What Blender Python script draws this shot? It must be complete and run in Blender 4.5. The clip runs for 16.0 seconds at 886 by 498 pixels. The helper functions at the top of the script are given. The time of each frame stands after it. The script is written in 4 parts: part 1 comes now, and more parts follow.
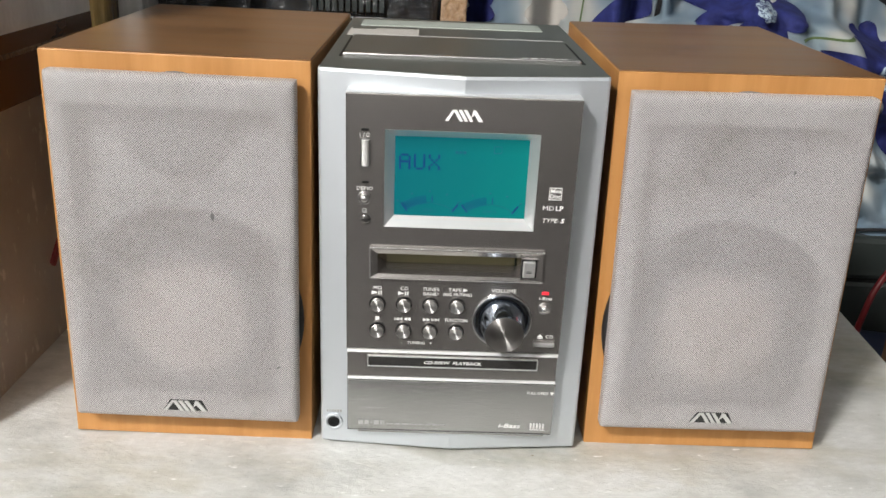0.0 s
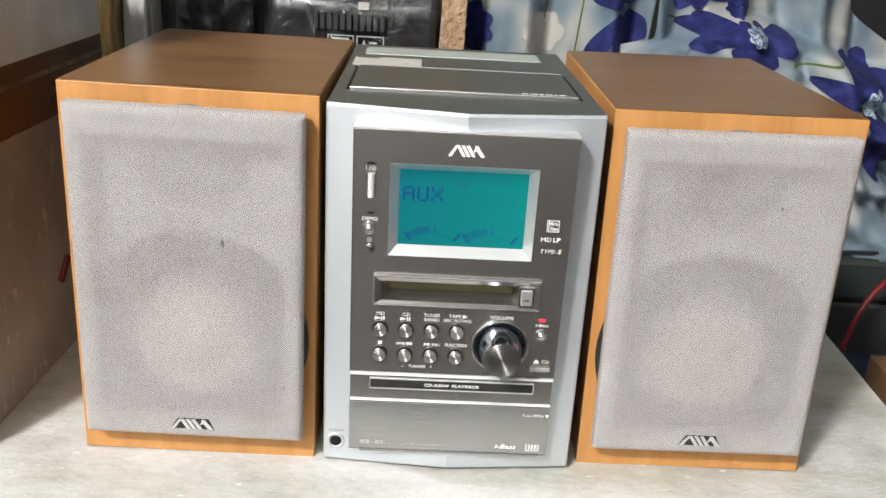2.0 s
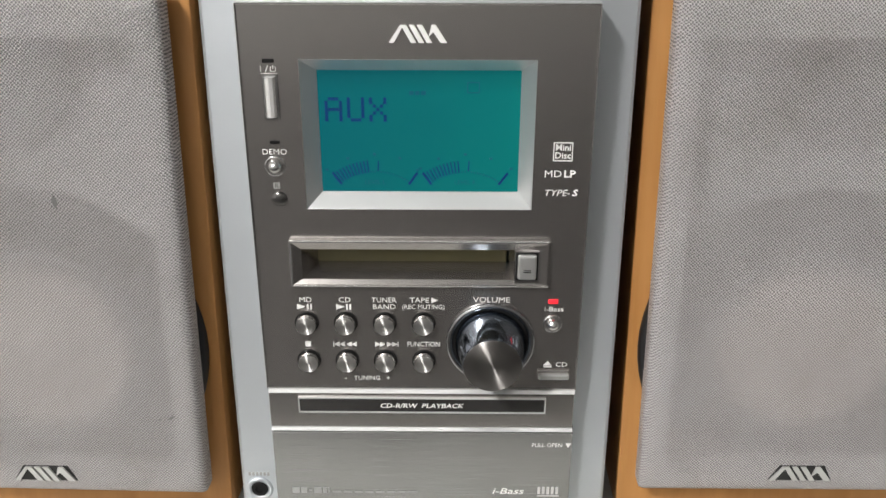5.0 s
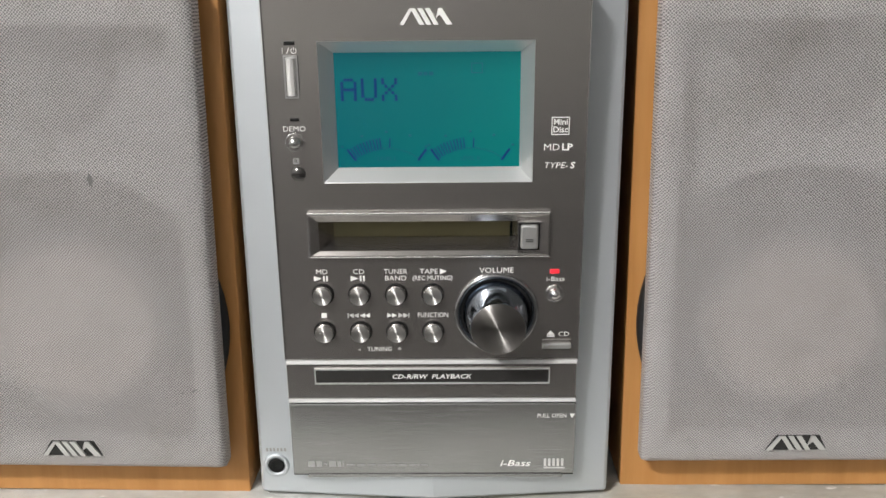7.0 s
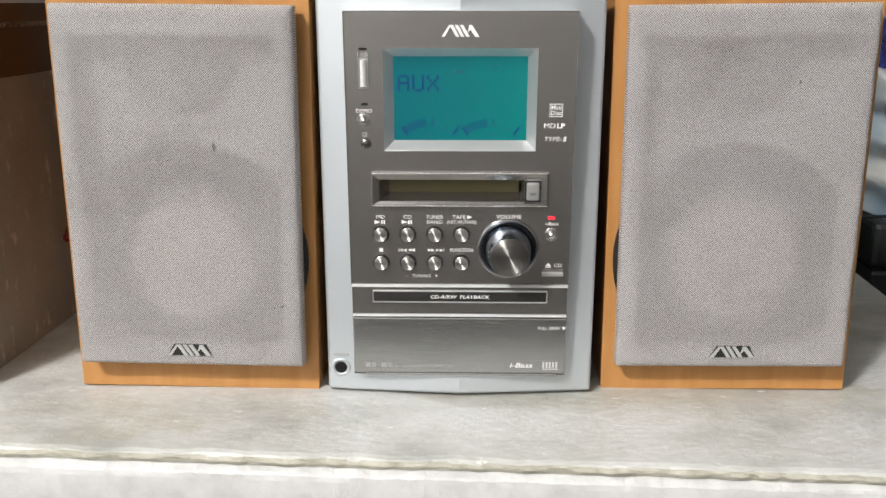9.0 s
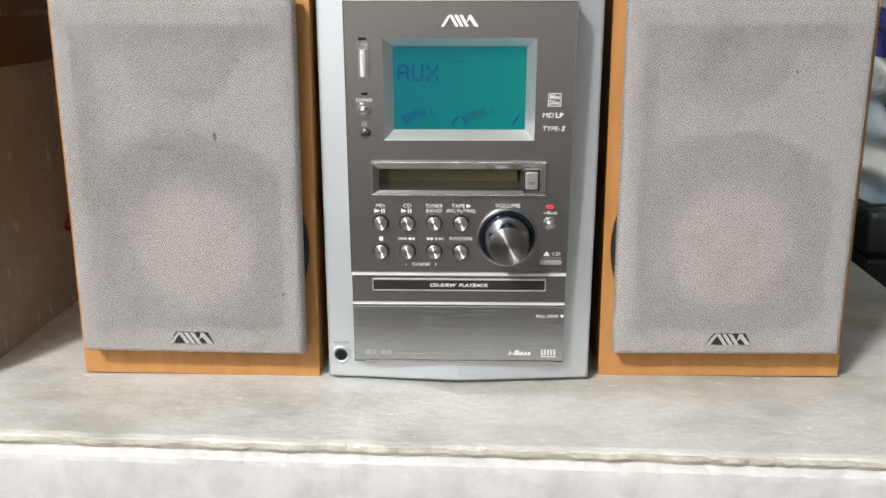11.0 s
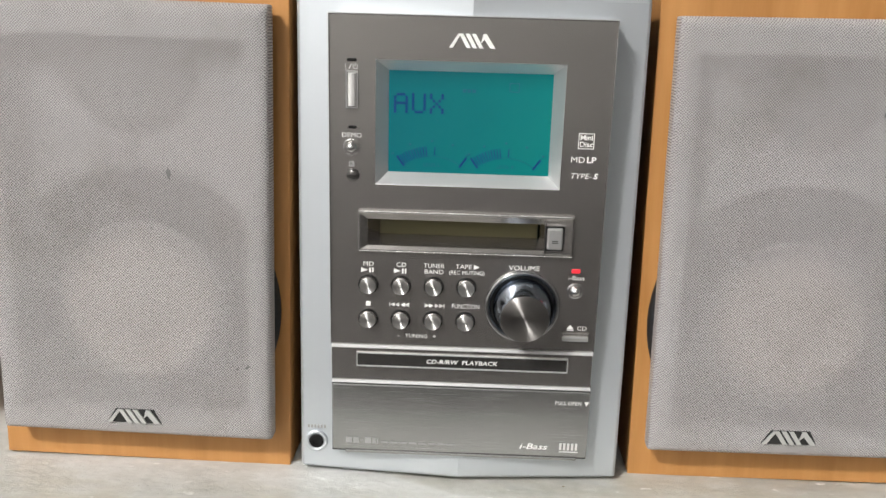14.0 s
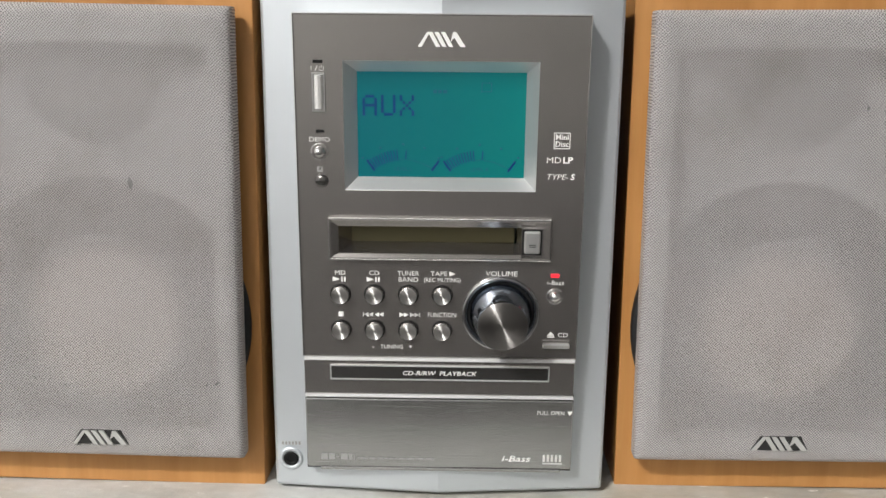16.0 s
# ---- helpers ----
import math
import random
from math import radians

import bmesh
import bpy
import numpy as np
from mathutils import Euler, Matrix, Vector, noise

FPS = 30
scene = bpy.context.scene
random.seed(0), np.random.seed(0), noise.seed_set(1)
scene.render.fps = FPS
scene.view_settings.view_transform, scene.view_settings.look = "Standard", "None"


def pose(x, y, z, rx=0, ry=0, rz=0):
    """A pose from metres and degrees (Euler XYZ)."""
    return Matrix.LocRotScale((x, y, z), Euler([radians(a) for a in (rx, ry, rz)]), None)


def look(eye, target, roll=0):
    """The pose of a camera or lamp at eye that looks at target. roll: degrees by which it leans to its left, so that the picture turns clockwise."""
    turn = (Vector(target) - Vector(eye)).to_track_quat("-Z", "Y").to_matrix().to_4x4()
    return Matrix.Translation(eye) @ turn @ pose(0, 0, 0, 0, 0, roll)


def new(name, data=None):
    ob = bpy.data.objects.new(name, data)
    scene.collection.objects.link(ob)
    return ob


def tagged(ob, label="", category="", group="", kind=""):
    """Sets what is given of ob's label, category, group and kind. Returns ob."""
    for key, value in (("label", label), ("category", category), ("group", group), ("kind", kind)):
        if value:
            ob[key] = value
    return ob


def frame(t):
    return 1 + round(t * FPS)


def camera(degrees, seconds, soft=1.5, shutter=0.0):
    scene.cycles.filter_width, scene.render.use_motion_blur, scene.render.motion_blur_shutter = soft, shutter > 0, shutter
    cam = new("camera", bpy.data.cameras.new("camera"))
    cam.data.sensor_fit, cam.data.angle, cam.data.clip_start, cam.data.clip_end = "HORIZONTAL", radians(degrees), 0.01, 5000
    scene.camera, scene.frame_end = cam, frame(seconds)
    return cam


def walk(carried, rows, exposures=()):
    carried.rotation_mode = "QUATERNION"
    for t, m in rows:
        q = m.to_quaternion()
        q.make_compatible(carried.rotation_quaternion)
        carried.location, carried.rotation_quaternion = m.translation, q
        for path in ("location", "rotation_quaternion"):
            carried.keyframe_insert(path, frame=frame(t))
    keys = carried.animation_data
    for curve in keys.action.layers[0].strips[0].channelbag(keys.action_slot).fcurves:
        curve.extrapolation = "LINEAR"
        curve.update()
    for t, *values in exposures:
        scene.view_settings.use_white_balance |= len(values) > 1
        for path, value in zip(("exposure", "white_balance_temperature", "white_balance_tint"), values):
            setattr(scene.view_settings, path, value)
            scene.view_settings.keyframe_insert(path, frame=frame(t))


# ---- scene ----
cam = camera(52.01, 16.0)
PATH = [
    (0, (0.0007, -0.4691, 0.3185), (-0.0338, 1.3994, -0.3939), 2.36),
    (0.5, (0.0036, -0.4647, 0.3335), (-0.0204, 1.4028, -0.3821), 2.11),
    (1, (0.0035, -0.4655, 0.3389), (-0.0179, 1.3997, -0.3827), 2.10),
    (1.5, (-0.0052, -0.4755, 0.3411), (-0.0191, 1.3936, -0.3704), 3.06),
    (2, (-0.0058, -0.4825, 0.3394), (-0.0208, 1.3883, -0.3676), 3.29),
    (2.5, (-0.0063, -0.4543, 0.3194), (-0.0257, 1.4062, -0.4142), 3.01),
    (3, (0.0027, -0.3843, 0.2934), (-0.0198, 1.4699, -0.4560), 2.54),
    (3.5, (0.0208, -0.3360, 0.2760), (-0.0247, 1.5119, -0.4877), 1.80),
    (6, (0.0247, -0.3111, 0.2393), (-0.0734, 1.5741, -0.4214), -0.19),
    (6.5, (0.0239, -0.3191, 0.2264), (-0.0790, 1.5816, -0.3875), -0.20),
    (7, (0.0257, -0.3484, 0.2269), (-0.0822, 1.5670, -0.3387), -0.57),
    (7.5, (0.0229, -0.3959, 0.2288), (-0.0815, 1.5206, -0.3333), -0.50),
    (8, (0.0201, -0.4472, 0.2342), (-0.0752, 1.4693, -0.3298), -0.28),
    (8.5, (0.0189, -0.4818, 0.2350), (-0.0709, 1.4394, -0.3134), 0.24),
    (9, (0.0221, -0.4891, 0.2296), (-0.0997, 1.4363, -0.2978), -0.04),
    (11.5, (0.0214, -0.4935, 0.2309), (-0.0932, 1.4245, -0.3242), -0.04),
    (12, (0.0224, -0.4908, 0.2330), (-0.0973, 1.4269, -0.3221), -0.38),
    (12.5, (0.0160, -0.4818, 0.2406), (-0.1081, 1.4402, -0.2983), -0.29),
    (13, (0.0232, -0.4761, 0.2350), (-0.0953, 1.4548, -0.2726), 0.37),
    (13.5, (0.0224, -0.4414, 0.2261), (-0.1061, 1.4932, -0.2648), 1.15),
    (14, (0.0160, -0.3982, 0.2214), (-0.1088, 1.5387, -0.2611), 1.62),
    (14.5, (0.0192, -0.3775, 0.2216), (-0.0943, 1.5634, -0.2472), 1.39),
    (15, (0.0224, -0.3797, 0.2230), (-0.0963, 1.5656, -0.2260), 1.20),
    (15.5, (0.0193, -0.3823, 0.2226), (-0.0979, 1.5676, -0.2065), 1.01),
    (16, (0.0223, -0.3849, 0.2140), (-0.0814, 1.5614, -0.2341), 0.53),
]
EXPOSURES = [(0, -0.10), (0.5, -0.06), (1.5, 0.14), (2.0, 0.14), (2.5, 0.18), (3.5, -0.14), (6.0, -0.54), (7.0, -0.52), (8.0, -0.44), (8.5, -0.42), (9.0, -0.22), (12.5, -0.18), (14.0, -0.30), (14.5, -0.42), (16.0, -0.46)]
walk(cam, [(t, look(eye, target, roll)) for t, eye, target, roll in PATH], EXPOSURES)

# ---- light: a tube lamp out of view, added fill lamps, pale room round them ----
world = bpy.data.worlds.new("room_air")
scene.world = world
world.use_nodes = True
world.node_tree.nodes["Background"].inputs[0].default_value = (0.80, 0.90, 1.0, 1)
world.node_tree.nodes["Background"].inputs[1].default_value = 0.02
LAMP_AT = (-1.26, -2.02, 2.14)
LAMP_POWER = 91.0
TUBE_POWER = 150.0
lamp = bpy.data.lights.new("tube_light", "AREA")
lamp.shape, lamp.size, lamp.size_y, lamp.energy, lamp.color = "RECTANGLE", 0.40, 0.10, LAMP_POWER, (1.0, 0.985, 0.96)
lamp_ob = new("tube_light", lamp)
lamp_ob.matrix_world = look(LAMP_AT, (0.0, 0.1, 0.1))
# fill lamp added at the tube: brightens the wall behind, which the metal reflects
wall_fill = bpy.data.lights.new("tube_light", "AREA")
wall_fill.shape, wall_fill.size, wall_fill.size_y, wall_fill.energy, wall_fill.color = "RECTANGLE", 0.40, 0.10, LAMP_POWER * 0.7, (1.0, 0.985, 0.96)
wall_fill_ob = new("tube_light", wall_fill)
wall_fill_ob.matrix_world = look((LAMP_AT[0], LAMP_AT[1] - 0.02, LAMP_AT[2]), (LAMP_AT[0] + 0.6, LAMP_AT[1] - 0.6, 1.0))
# unseen fill added overhead: lights the tops and the display's lower bevel
TOP_AT = (-0.15, -0.60, 2.17)
lamp2 = bpy.data.lights.new("ceiling_tube_light", "AREA")
lamp2.shape, lamp2.size, lamp2.size_y, lamp2.energy, lamp2.color = "RECTANGLE", 1.20, 0.10, 2.0, (1.0, 0.99, 0.97)
lamp2_ob = new("ceiling_tube_light", lamp2)
lamp2_ob.matrix_world = look(TOP_AT, (TOP_AT[0], TOP_AT[1] + 0.05, 0.0))


# ---- materials ----
def mat(name, base=(0.5, 0.5, 0.5), rough=0.5, metal=0.0, spec=0.5, coat=0.0, emit=None, emit_power=0.0):
    m = bpy.data.materials.new(name)
    m.use_nodes = True
    b = m.node_tree.nodes["Principled BSDF"]
    b.inputs["Base Color"].default_value = (*base, 1)
    b.inputs["Roughness"].default_value = rough
    b.inputs["Metallic"].default_value = metal
    b.inputs["Specular IOR Level"].default_value = spec
    b.inputs["Coat Weight"].default_value = coat
    b.inputs["Coat Roughness"].default_value = 0.08
    if emit:
        b.inputs["Emission Color"].default_value = (*emit, 1)
        b.inputs["Emission Strength"].default_value = emit_power
    return m


def tree(m):
    return m.node_tree.nodes, m.node_tree.links, m.node_tree.nodes["Principled BSDF"]


def coords(m, scale=(1, 1, 1), turn=(0, 0, 0)):
    n, l, _ = tree(m)
    c = n.new("ShaderNodeTexCoord")
    p = n.new("ShaderNodeMapping")
    p.inputs["Scale"].default_value = scale
    p.inputs["Rotation"].default_value = [radians(a) for a in turn]
    l.new(c.outputs["Object"], p.inputs["Vector"])
    return p.outputs["Vector"]


def noise_tex(m, vec, scale, detail=4.0, rough=0.55):
    n, l, _ = tree(m)
    t = n.new("ShaderNodeTexNoise")
    t.inputs["Scale"].default_value, t.inputs["Detail"].default_value, t.inputs["Roughness"].default_value = scale, detail, rough
    l.new(vec, t.inputs["Vector"])
    return t.outputs["Fac"]


def ramp(m, fac, stops):
    n, l, _ = tree(m)
    r = n.new("ShaderNodeValToRGB")
    e = r.color_ramp.elements
    while len(e) < len(stops):
        e.new(0.5)
    for q, (at, c) in zip(e, stops):
        q.position, q.color = at, (*c, 1)
    l.new(fac, r.inputs["Fac"])
    return r.outputs["Color"]


def mixed(m, fac, a, b, blend="MIX"):
    """a and b: sockets or colours."""
    n, l, _ = tree(m)
    x = n.new("ShaderNodeMix")
    x.data_type, x.blend_type = "RGBA", blend
    for v, k in ((fac, 0), (a, 6), (b, 7)):
        if isinstance(v, (int, float)):
            x.inputs[k].default_value = v
        elif isinstance(v, tuple):
            x.inputs[k].default_value = (*v, 1)
        else:
            l.new(v, x.inputs[k])
    return x.outputs[2]


def num(m, op, a, b=0.0, c=0.0):
    n, l, _ = tree(m)
    x = n.new("ShaderNodeMath")
    x.operation = op
    for k, v in enumerate((a, b, c)):
        if isinstance(v, (int, float)):
            x.inputs[k].default_value = v
        else:
            l.new(v, x.inputs[k])
    return x.outputs[0]


def bump(m, height, strength=0.3, distance=0.001):
    n, l, b = tree(m)
    x = n.new("ShaderNodeBump")
    x.inputs["Strength"].default_value, x.inputs["Distance"].default_value = strength, distance
    l.new(height, x.inputs["Height"])
    l.new(x.outputs["Normal"], b.inputs["Normal"])


def paint(m, colour):
    m.node_tree.links.new(colour, tree(m)[2].inputs["Base Color"])


def roughen(m, fac, low, high):
    n, l, b = tree(m)
    x = n.new("ShaderNodeMapRange")
    x.inputs["To Min"].default_value, x.inputs["To Max"].default_value = low, high
    l.new(fac, x.inputs["Value"])
    l.new(x.outputs["Result"], b.inputs["Roughness"])


def wood(name, scale, light, dark, rough):
    m = mat(name, rough=rough, spec=0.4)
    grain = noise_tex(m, coords(m, scale), 1.0, 6.0, 0.62)
    broad = noise_tex(m, coords(m, tuple(v * 0.22 for v in scale)), 1.0, 2.0)
    c = ramp(m, grain, [(0.30, dark), (0.55, light), (0.80, tuple(v * 1.12 for v in light))])
    c2 = ramp(m, broad, [(0.35, (0.80, 0.78, 0.74)), (0.65, (1.0, 1.0, 1.0))])
    paint(m, mixed(m, 1.0, c, c2, "MULTIPLY"))
    roughen(m, grain, rough - 0.06, rough + 0.10)
    bump(m, grain, 0.10, 0.0004)
    return m


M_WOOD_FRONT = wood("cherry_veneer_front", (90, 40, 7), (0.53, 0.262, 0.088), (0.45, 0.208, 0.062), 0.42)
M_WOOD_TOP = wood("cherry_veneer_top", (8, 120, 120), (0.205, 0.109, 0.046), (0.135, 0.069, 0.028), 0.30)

M_CLOTH = mat("grille_cloth", (0.72, 0.70, 0.69), 0.40, 0.25, spec=0.6)


def weave():
    """Coarse diagonal weave of pale threads with small open holes between them."""
    m = M_CLOTH
    n, l, b = tree(m)
    sep = n.new("ShaderNodeSeparateXYZ")
    stray = n.new("ShaderNodeTexNoise")
    stray.inputs["Scale"].default_value, stray.inputs["Detail"].default_value = 620.0, 1.0
    l.new(coords(m), stray.inputs["Vector"])
    slack = n.new("ShaderNodeVectorMath")
    slack.operation = "MULTIPLY_ADD"
    slack.inputs[1].default_value = (0.0011, 0.0011, 0.0011)
    l.new(stray.outputs["Color"], slack.inputs[0])
    l.new(coords(m, (1, 1, 1), (0, 45, 0)), slack.inputs[2])
    l.new(slack.outputs[0], sep.inputs[0])
    k = 2 * math.pi / 0.00096
    a = num(m, "SINE", num(m, "MULTIPLY", sep.outputs["X"], k))
    c = num(m, "SINE", num(m, "MULTIPLY", sep.outputs["Z"], k))
    prod = num(m, "ADD", num(m, "MULTIPLY", a, 0.5), num(m, "MULTIPLY", c, 0.5))
    own = n.new("ShaderNodeObjectInfo")
    shift = n.new("ShaderNodeVectorMath")
    shift.operation = "ADD"
    l.new(coords(m, (1, 1, 1)), shift.inputs[0])
    l.new(num(m, "MULTIPLY", own.outputs["Random"], 7.0), shift.inputs[1])
    dirt = noise_tex(m, shift.outputs[0], 17.0, 6.0, 0.68)
    fine = noise_tex(m, coords(m, (1, 1, 1)), 900.0, 2.0)
    grime = ramp(m, dirt, [(0.28, (0.68, 0.638, 0.605)), (0.46, (0.83, 0.786, 0.778)), (0.72, (0.89, 0.852, 0.852))])
    # highlight on the thread crests and shade in the troughs, put into the colour
    thread_shading = ramp(m, num(m, "MULTIPLY_ADD", prod, 0.5, 0.5), [(0.10, (1.08, 1.08, 1.08)), (0.45, (0.98, 0.98, 0.98)), (0.75, (0.72, 0.72, 0.72))])
    soiled = mixed(m, num(m, "MULTIPLY", fine, 0.12), grime, (0.45, 0.44, 0.43))
    paint(m, mixed(m, 1.0, soiled, thread_shading, "MULTIPLY"))
    bump(m, prod, 0.9, 0.0006)
    open_at = n.new("ShaderNodeMapRange")
    open_at.interpolation_type = "SMOOTHSTEP"
    open_at.inputs["From Min"].default_value, open_at.inputs["From Max"].default_value = -0.25, 0.55
    open_at.inputs["To Min"].default_value, open_at.inputs["To Max"].default_value = 0.20, 0.60
    l.new(prod, open_at.inputs["Value"])
    clear = n.new("ShaderNodeBsdfTransparent")
    mix = n.new("ShaderNodeMixShader")
    l.new(open_at.outputs["Result"], mix.inputs[0])
    l.new(b.outputs[0], mix.inputs[1])
    l.new(clear.outputs[0], mix.inputs[2])
    l.new(mix.outputs[0], n["Material Output"].inputs["Surface"])


weave()
M_GRILLE_FRAME = mat("grille_frame_plastic", (0.44, 0.435, 0.43), 0.6)
M_BLACK = mat("black_rubber", (0.012, 0.012, 0.013), 0.45)
M_CONE = mat("pale_cone_paper", (0.66, 0.63, 0.61), 0.5)
M_TWEETER = mat("dark_grey_plastic", (0.16, 0.158, 0.158), 0.6)
M_BADGE = mat("badge_metal", (0.62, 0.62, 0.60), 0.30, 0.45)
cr = M_CONE.node_tree.nodes.new("ShaderNodeVectorMath")
cr.operation = "LENGTH"
M_CONE.node_tree.links.new(coords(M_CONE), cr.inputs[0])
paint(M_CONE, ramp(M_CONE, cr.outputs["Value"], [(0.0330, (0.54, 0.475, 0.435)), (0.0392, (0.06, 0.06, 0.06))]))
M_BAFFLE = mat("grey_baffle_paint", (0.44, 0.435, 0.44), 0.7)
M_SCUFF = mat("cloth_scuff", (0.20, 0.194, 0.188), 0.8)
M_BADGE_DARK = mat("badge_dark", (0.02, 0.02, 0.019), 0.5)

M_SILVER = mat("silver_paint", (0.63, 0.665, 0.695), 0.52, 0.75)
bump(M_SILVER, noise_tex(M_SILVER, coords(M_SILVER), 2500.0, 2.0), 0.06, 0.0002)
M_BEZEL = mat("bright_bevel", (0.66, 0.67, 0.67), 0.34, 0.88)
M_LEDGE = mat("satin_ledge", (0.55, 0.56, 0.57), 0.4, 0.4)
M_POWER = mat("bright_button_paint", (0.84, 0.83, 0.81), 0.25, 0.35)
M_EJECT = mat("satin_button_paint", (0.58, 0.58, 0.57), 0.36, 0.75)
M_LINE = mat("bright_line", (0.80, 0.80, 0.79), 0.30, 0.55)
M_RING = mat("smoked_ring", (0.42, 0.42, 0.43), 0.14, 1.0)
M_TOP = mat("grey_lid_paint", (0.085, 0.092, 0.083), 0.42, 0.25)
bump(M_TOP, noise_tex(M_TOP, coords(M_TOP), 2200.0, 2.0), 0.08, 0.0002)
M_LID = mat("grey_lid_panel", (0.080, 0.081, 0.070), 0.38, 0.25)
M_VENT = mat("pale_vent_plastic", (0.36, 0.40, 0.36), 0.5)
M_LABEL = mat("worn_label", (0.52, 0.50, 0.46), 0.5)


def brushed(name, base, rough, metal=0.95):
    m = mat(name, base, rough, metal)
    g = noise_tex(m, coords(m, (30, 60, 7000)), 1.0, 2.0, 0.5)
    paint(m, ramp(m, g, [(0.3, tuple(v * 0.95 for v in base)), (0.7, tuple(v * 1.05 for v in base))]))
    roughen(m, g, rough - 0.02, rough + 0.03)
    tree(m)[2].inputs["Anisotropic"].default_value = 0.35
    tree(m)[2].inputs["Anisotropic Rotation"].default_value = 0.25
    return m


M_STEEL = brushed("brushed_panel", (0.465, 0.441, 0.423), 0.23)
M_DOOR = brushed("brushed_door", (0.42, 0.42, 0.414), 0.26)
M_CHROME = mat("chrome", (0.80, 0.80, 0.80), 0.10, 1.0)
M_CHROME_SOFT = mat("satin_chrome", (0.72, 0.71, 0.70), 0.24, 1.0)
M_KNOB_FACE = mat("turned_metal", (0.30, 0.285, 0.275), 0.40, 1.0)
M_BUTTON = mat("turned_button", (0.78, 0.76, 0.74), 0.40, 1.0)
M_KNOB_SIDE = mat("dark_chrome", (0.30, 0.345, 0.41), 0.10, 1.0)
M_GLOSS = mat("smoked_gloss", (0.13, 0.125, 0.12), 0.16, 0.8, coat=0.6)
M_DARK = mat("dark_recess", (0.010, 0.010, 0.010), 0.6, spec=0.2)
M_FLAP = mat("olive_flap", (0.13, 0.115, 0.055), 0.35)
M_INK = mat("white_print", (0.90, 0.89, 0.87), 0.5)
M_INK_GREY = mat("grey_print", (0.34, 0.34, 0.33), 0.4)
M_INK_SOFT = mat("pale_print", (0.60, 0.59, 0.58), 0.5)
M_RED = mat("red_indicator", (0.55, 0.02, 0.03), 0.3, emit=(1.0, 0.03, 0.05), emit_power=0.9)
M_SEG = mat("lcd_segment", (0.005, 0.02, 0.10), 0.3, emit=(0.0, 0.014, 0.105), emit_power=0.9)
M_SEG_DIM = mat("lcd_segment_dim", (0.005, 0.03, 0.06), 0.3, emit=(0.0, 0.105, 0.15), emit_power=0.9)
M_LCD = mat("lcd_backlight", (0.003, 0.02, 0.02), 0.12, spec=0.35, emit=(0.0, 0.205, 0.215), emit_power=1.05)


def backlight():
    """The edge-lit backlight is greener and stronger at one end; the bezel's shade is painted along the top."""
    m = M_LCD
    n, l, b = tree(m)
    sep = n.new("ShaderNodeSeparateXYZ")
    l.new(coords(m), sep.inputs[0])
    across = num(m, "MULTIPLY_ADD", sep.outputs["X"], 13.6, 0.5)
    up = num(m, "MULTIPLY_ADD", sep.outputs["Z"], 21.6, -3.35)
    spread = num(m, "ADD", across, num(m, "MULTIPLY", num(m, "SUBTRACT", noise_tex(m, coords(m), 22.0, 2.0), 0.5), 0.5))
    c = ramp(m, spread, [(0.0, (0.0, 0.152, 0.180)), (0.55, (0.0, 0.178, 0.188)), (1.0, (0.0, 0.222, 0.208))])
    c = mixed(m, 1.0, c, ramp(m, up, [(0.80, (1, 1, 1)), (1.0, (0.72, 0.72, 0.76))]), "MULTIPLY")
    l.new(c, b.inputs["Emission Color"])


backlight()


def turned(m):
    """Fine turning marks round the face's own axis."""
    n, l, b = tree(m)
    b.inputs["Anisotropic"].default_value, b.inputs["Anisotropic Rotation"].default_value = 1.0, 0.25
    t = n.new("ShaderNodeTangent")
    t.direction_type, t.axis = "RADIAL", "Y"
    l.new(t.outputs[0], b.inputs["Tangent"])


turned(M_KNOB_FACE)
turned(M_BUTTON)

M_FOAM = mat("foam_sheet", (0.74, 0.73, 0.69), 0.5)
f1 = noise_tex(M_FOAM, coords(M_FOAM, (130, 240, 240)), 1.0, 6.0, 0.7)
f2 = noise_tex(M_FOAM, coords(M_FOAM, (13, 20, 20)), 1.0, 5.0, 0.6)
f4 = noise_tex(M_FOAM, coords(M_FOAM, (4, 9, 9)), 1.0, 5.0, 0.7)
f5 = noise_tex(M_FOAM, coords(M_FOAM, (90, 190, 190)), 1.0, 3.0, 0.6)
fc = ramp(M_FOAM, f1, [(0.30, (0.52, 0.52, 0.497)), (0.62, (0.60, 0.60, 0.578))])
fc = mixed(M_FOAM, 1.0, fc, ramp(M_FOAM, f2, [(0.32, (0.66, 0.67, 0.66)), (0.47, (0.92, 0.92, 0.90)), (0.60, (1.06, 1.06, 1.06))]), "MULTIPLY")
fc = mixed(M_FOAM, 1.0, fc, ramp(M_FOAM, f4, [(0.34, (0.76, 0.72, 0.62)), (0.50, (1, 1, 1))]), "MULTIPLY")
fc = mixed(M_FOAM, ramp(M_FOAM, f5, [(0.66, (0, 0, 0)), (0.74, (1, 1, 1))]), fc, (0.80, 0.80, 0.78))
specks = M_FOAM.node_tree.nodes.new("ShaderNodeTexVoronoi")
specks.inputs["Scale"].default_value = 55.0
M_FOAM.node_tree.links.new(coords(M_FOAM), specks.inputs["Vector"])
grit = num(M_FOAM, "MULTIPLY", num(M_FOAM, "LESS_THAN", specks.outputs["Distance"], 0.045), num(M_FOAM, "LESS_THAN", f2, 0.47))
paint(M_FOAM, mixed(M_FOAM, grit, fc, (0.22, 0.18, 0.12)))
roughen(M_FOAM, f2, 0.18, 0.5)
bump(M_FOAM, num(M_FOAM, "ADD", f1, num(M_FOAM, "MULTIPLY", f2, 2.0)), 0.45, 0.0014)
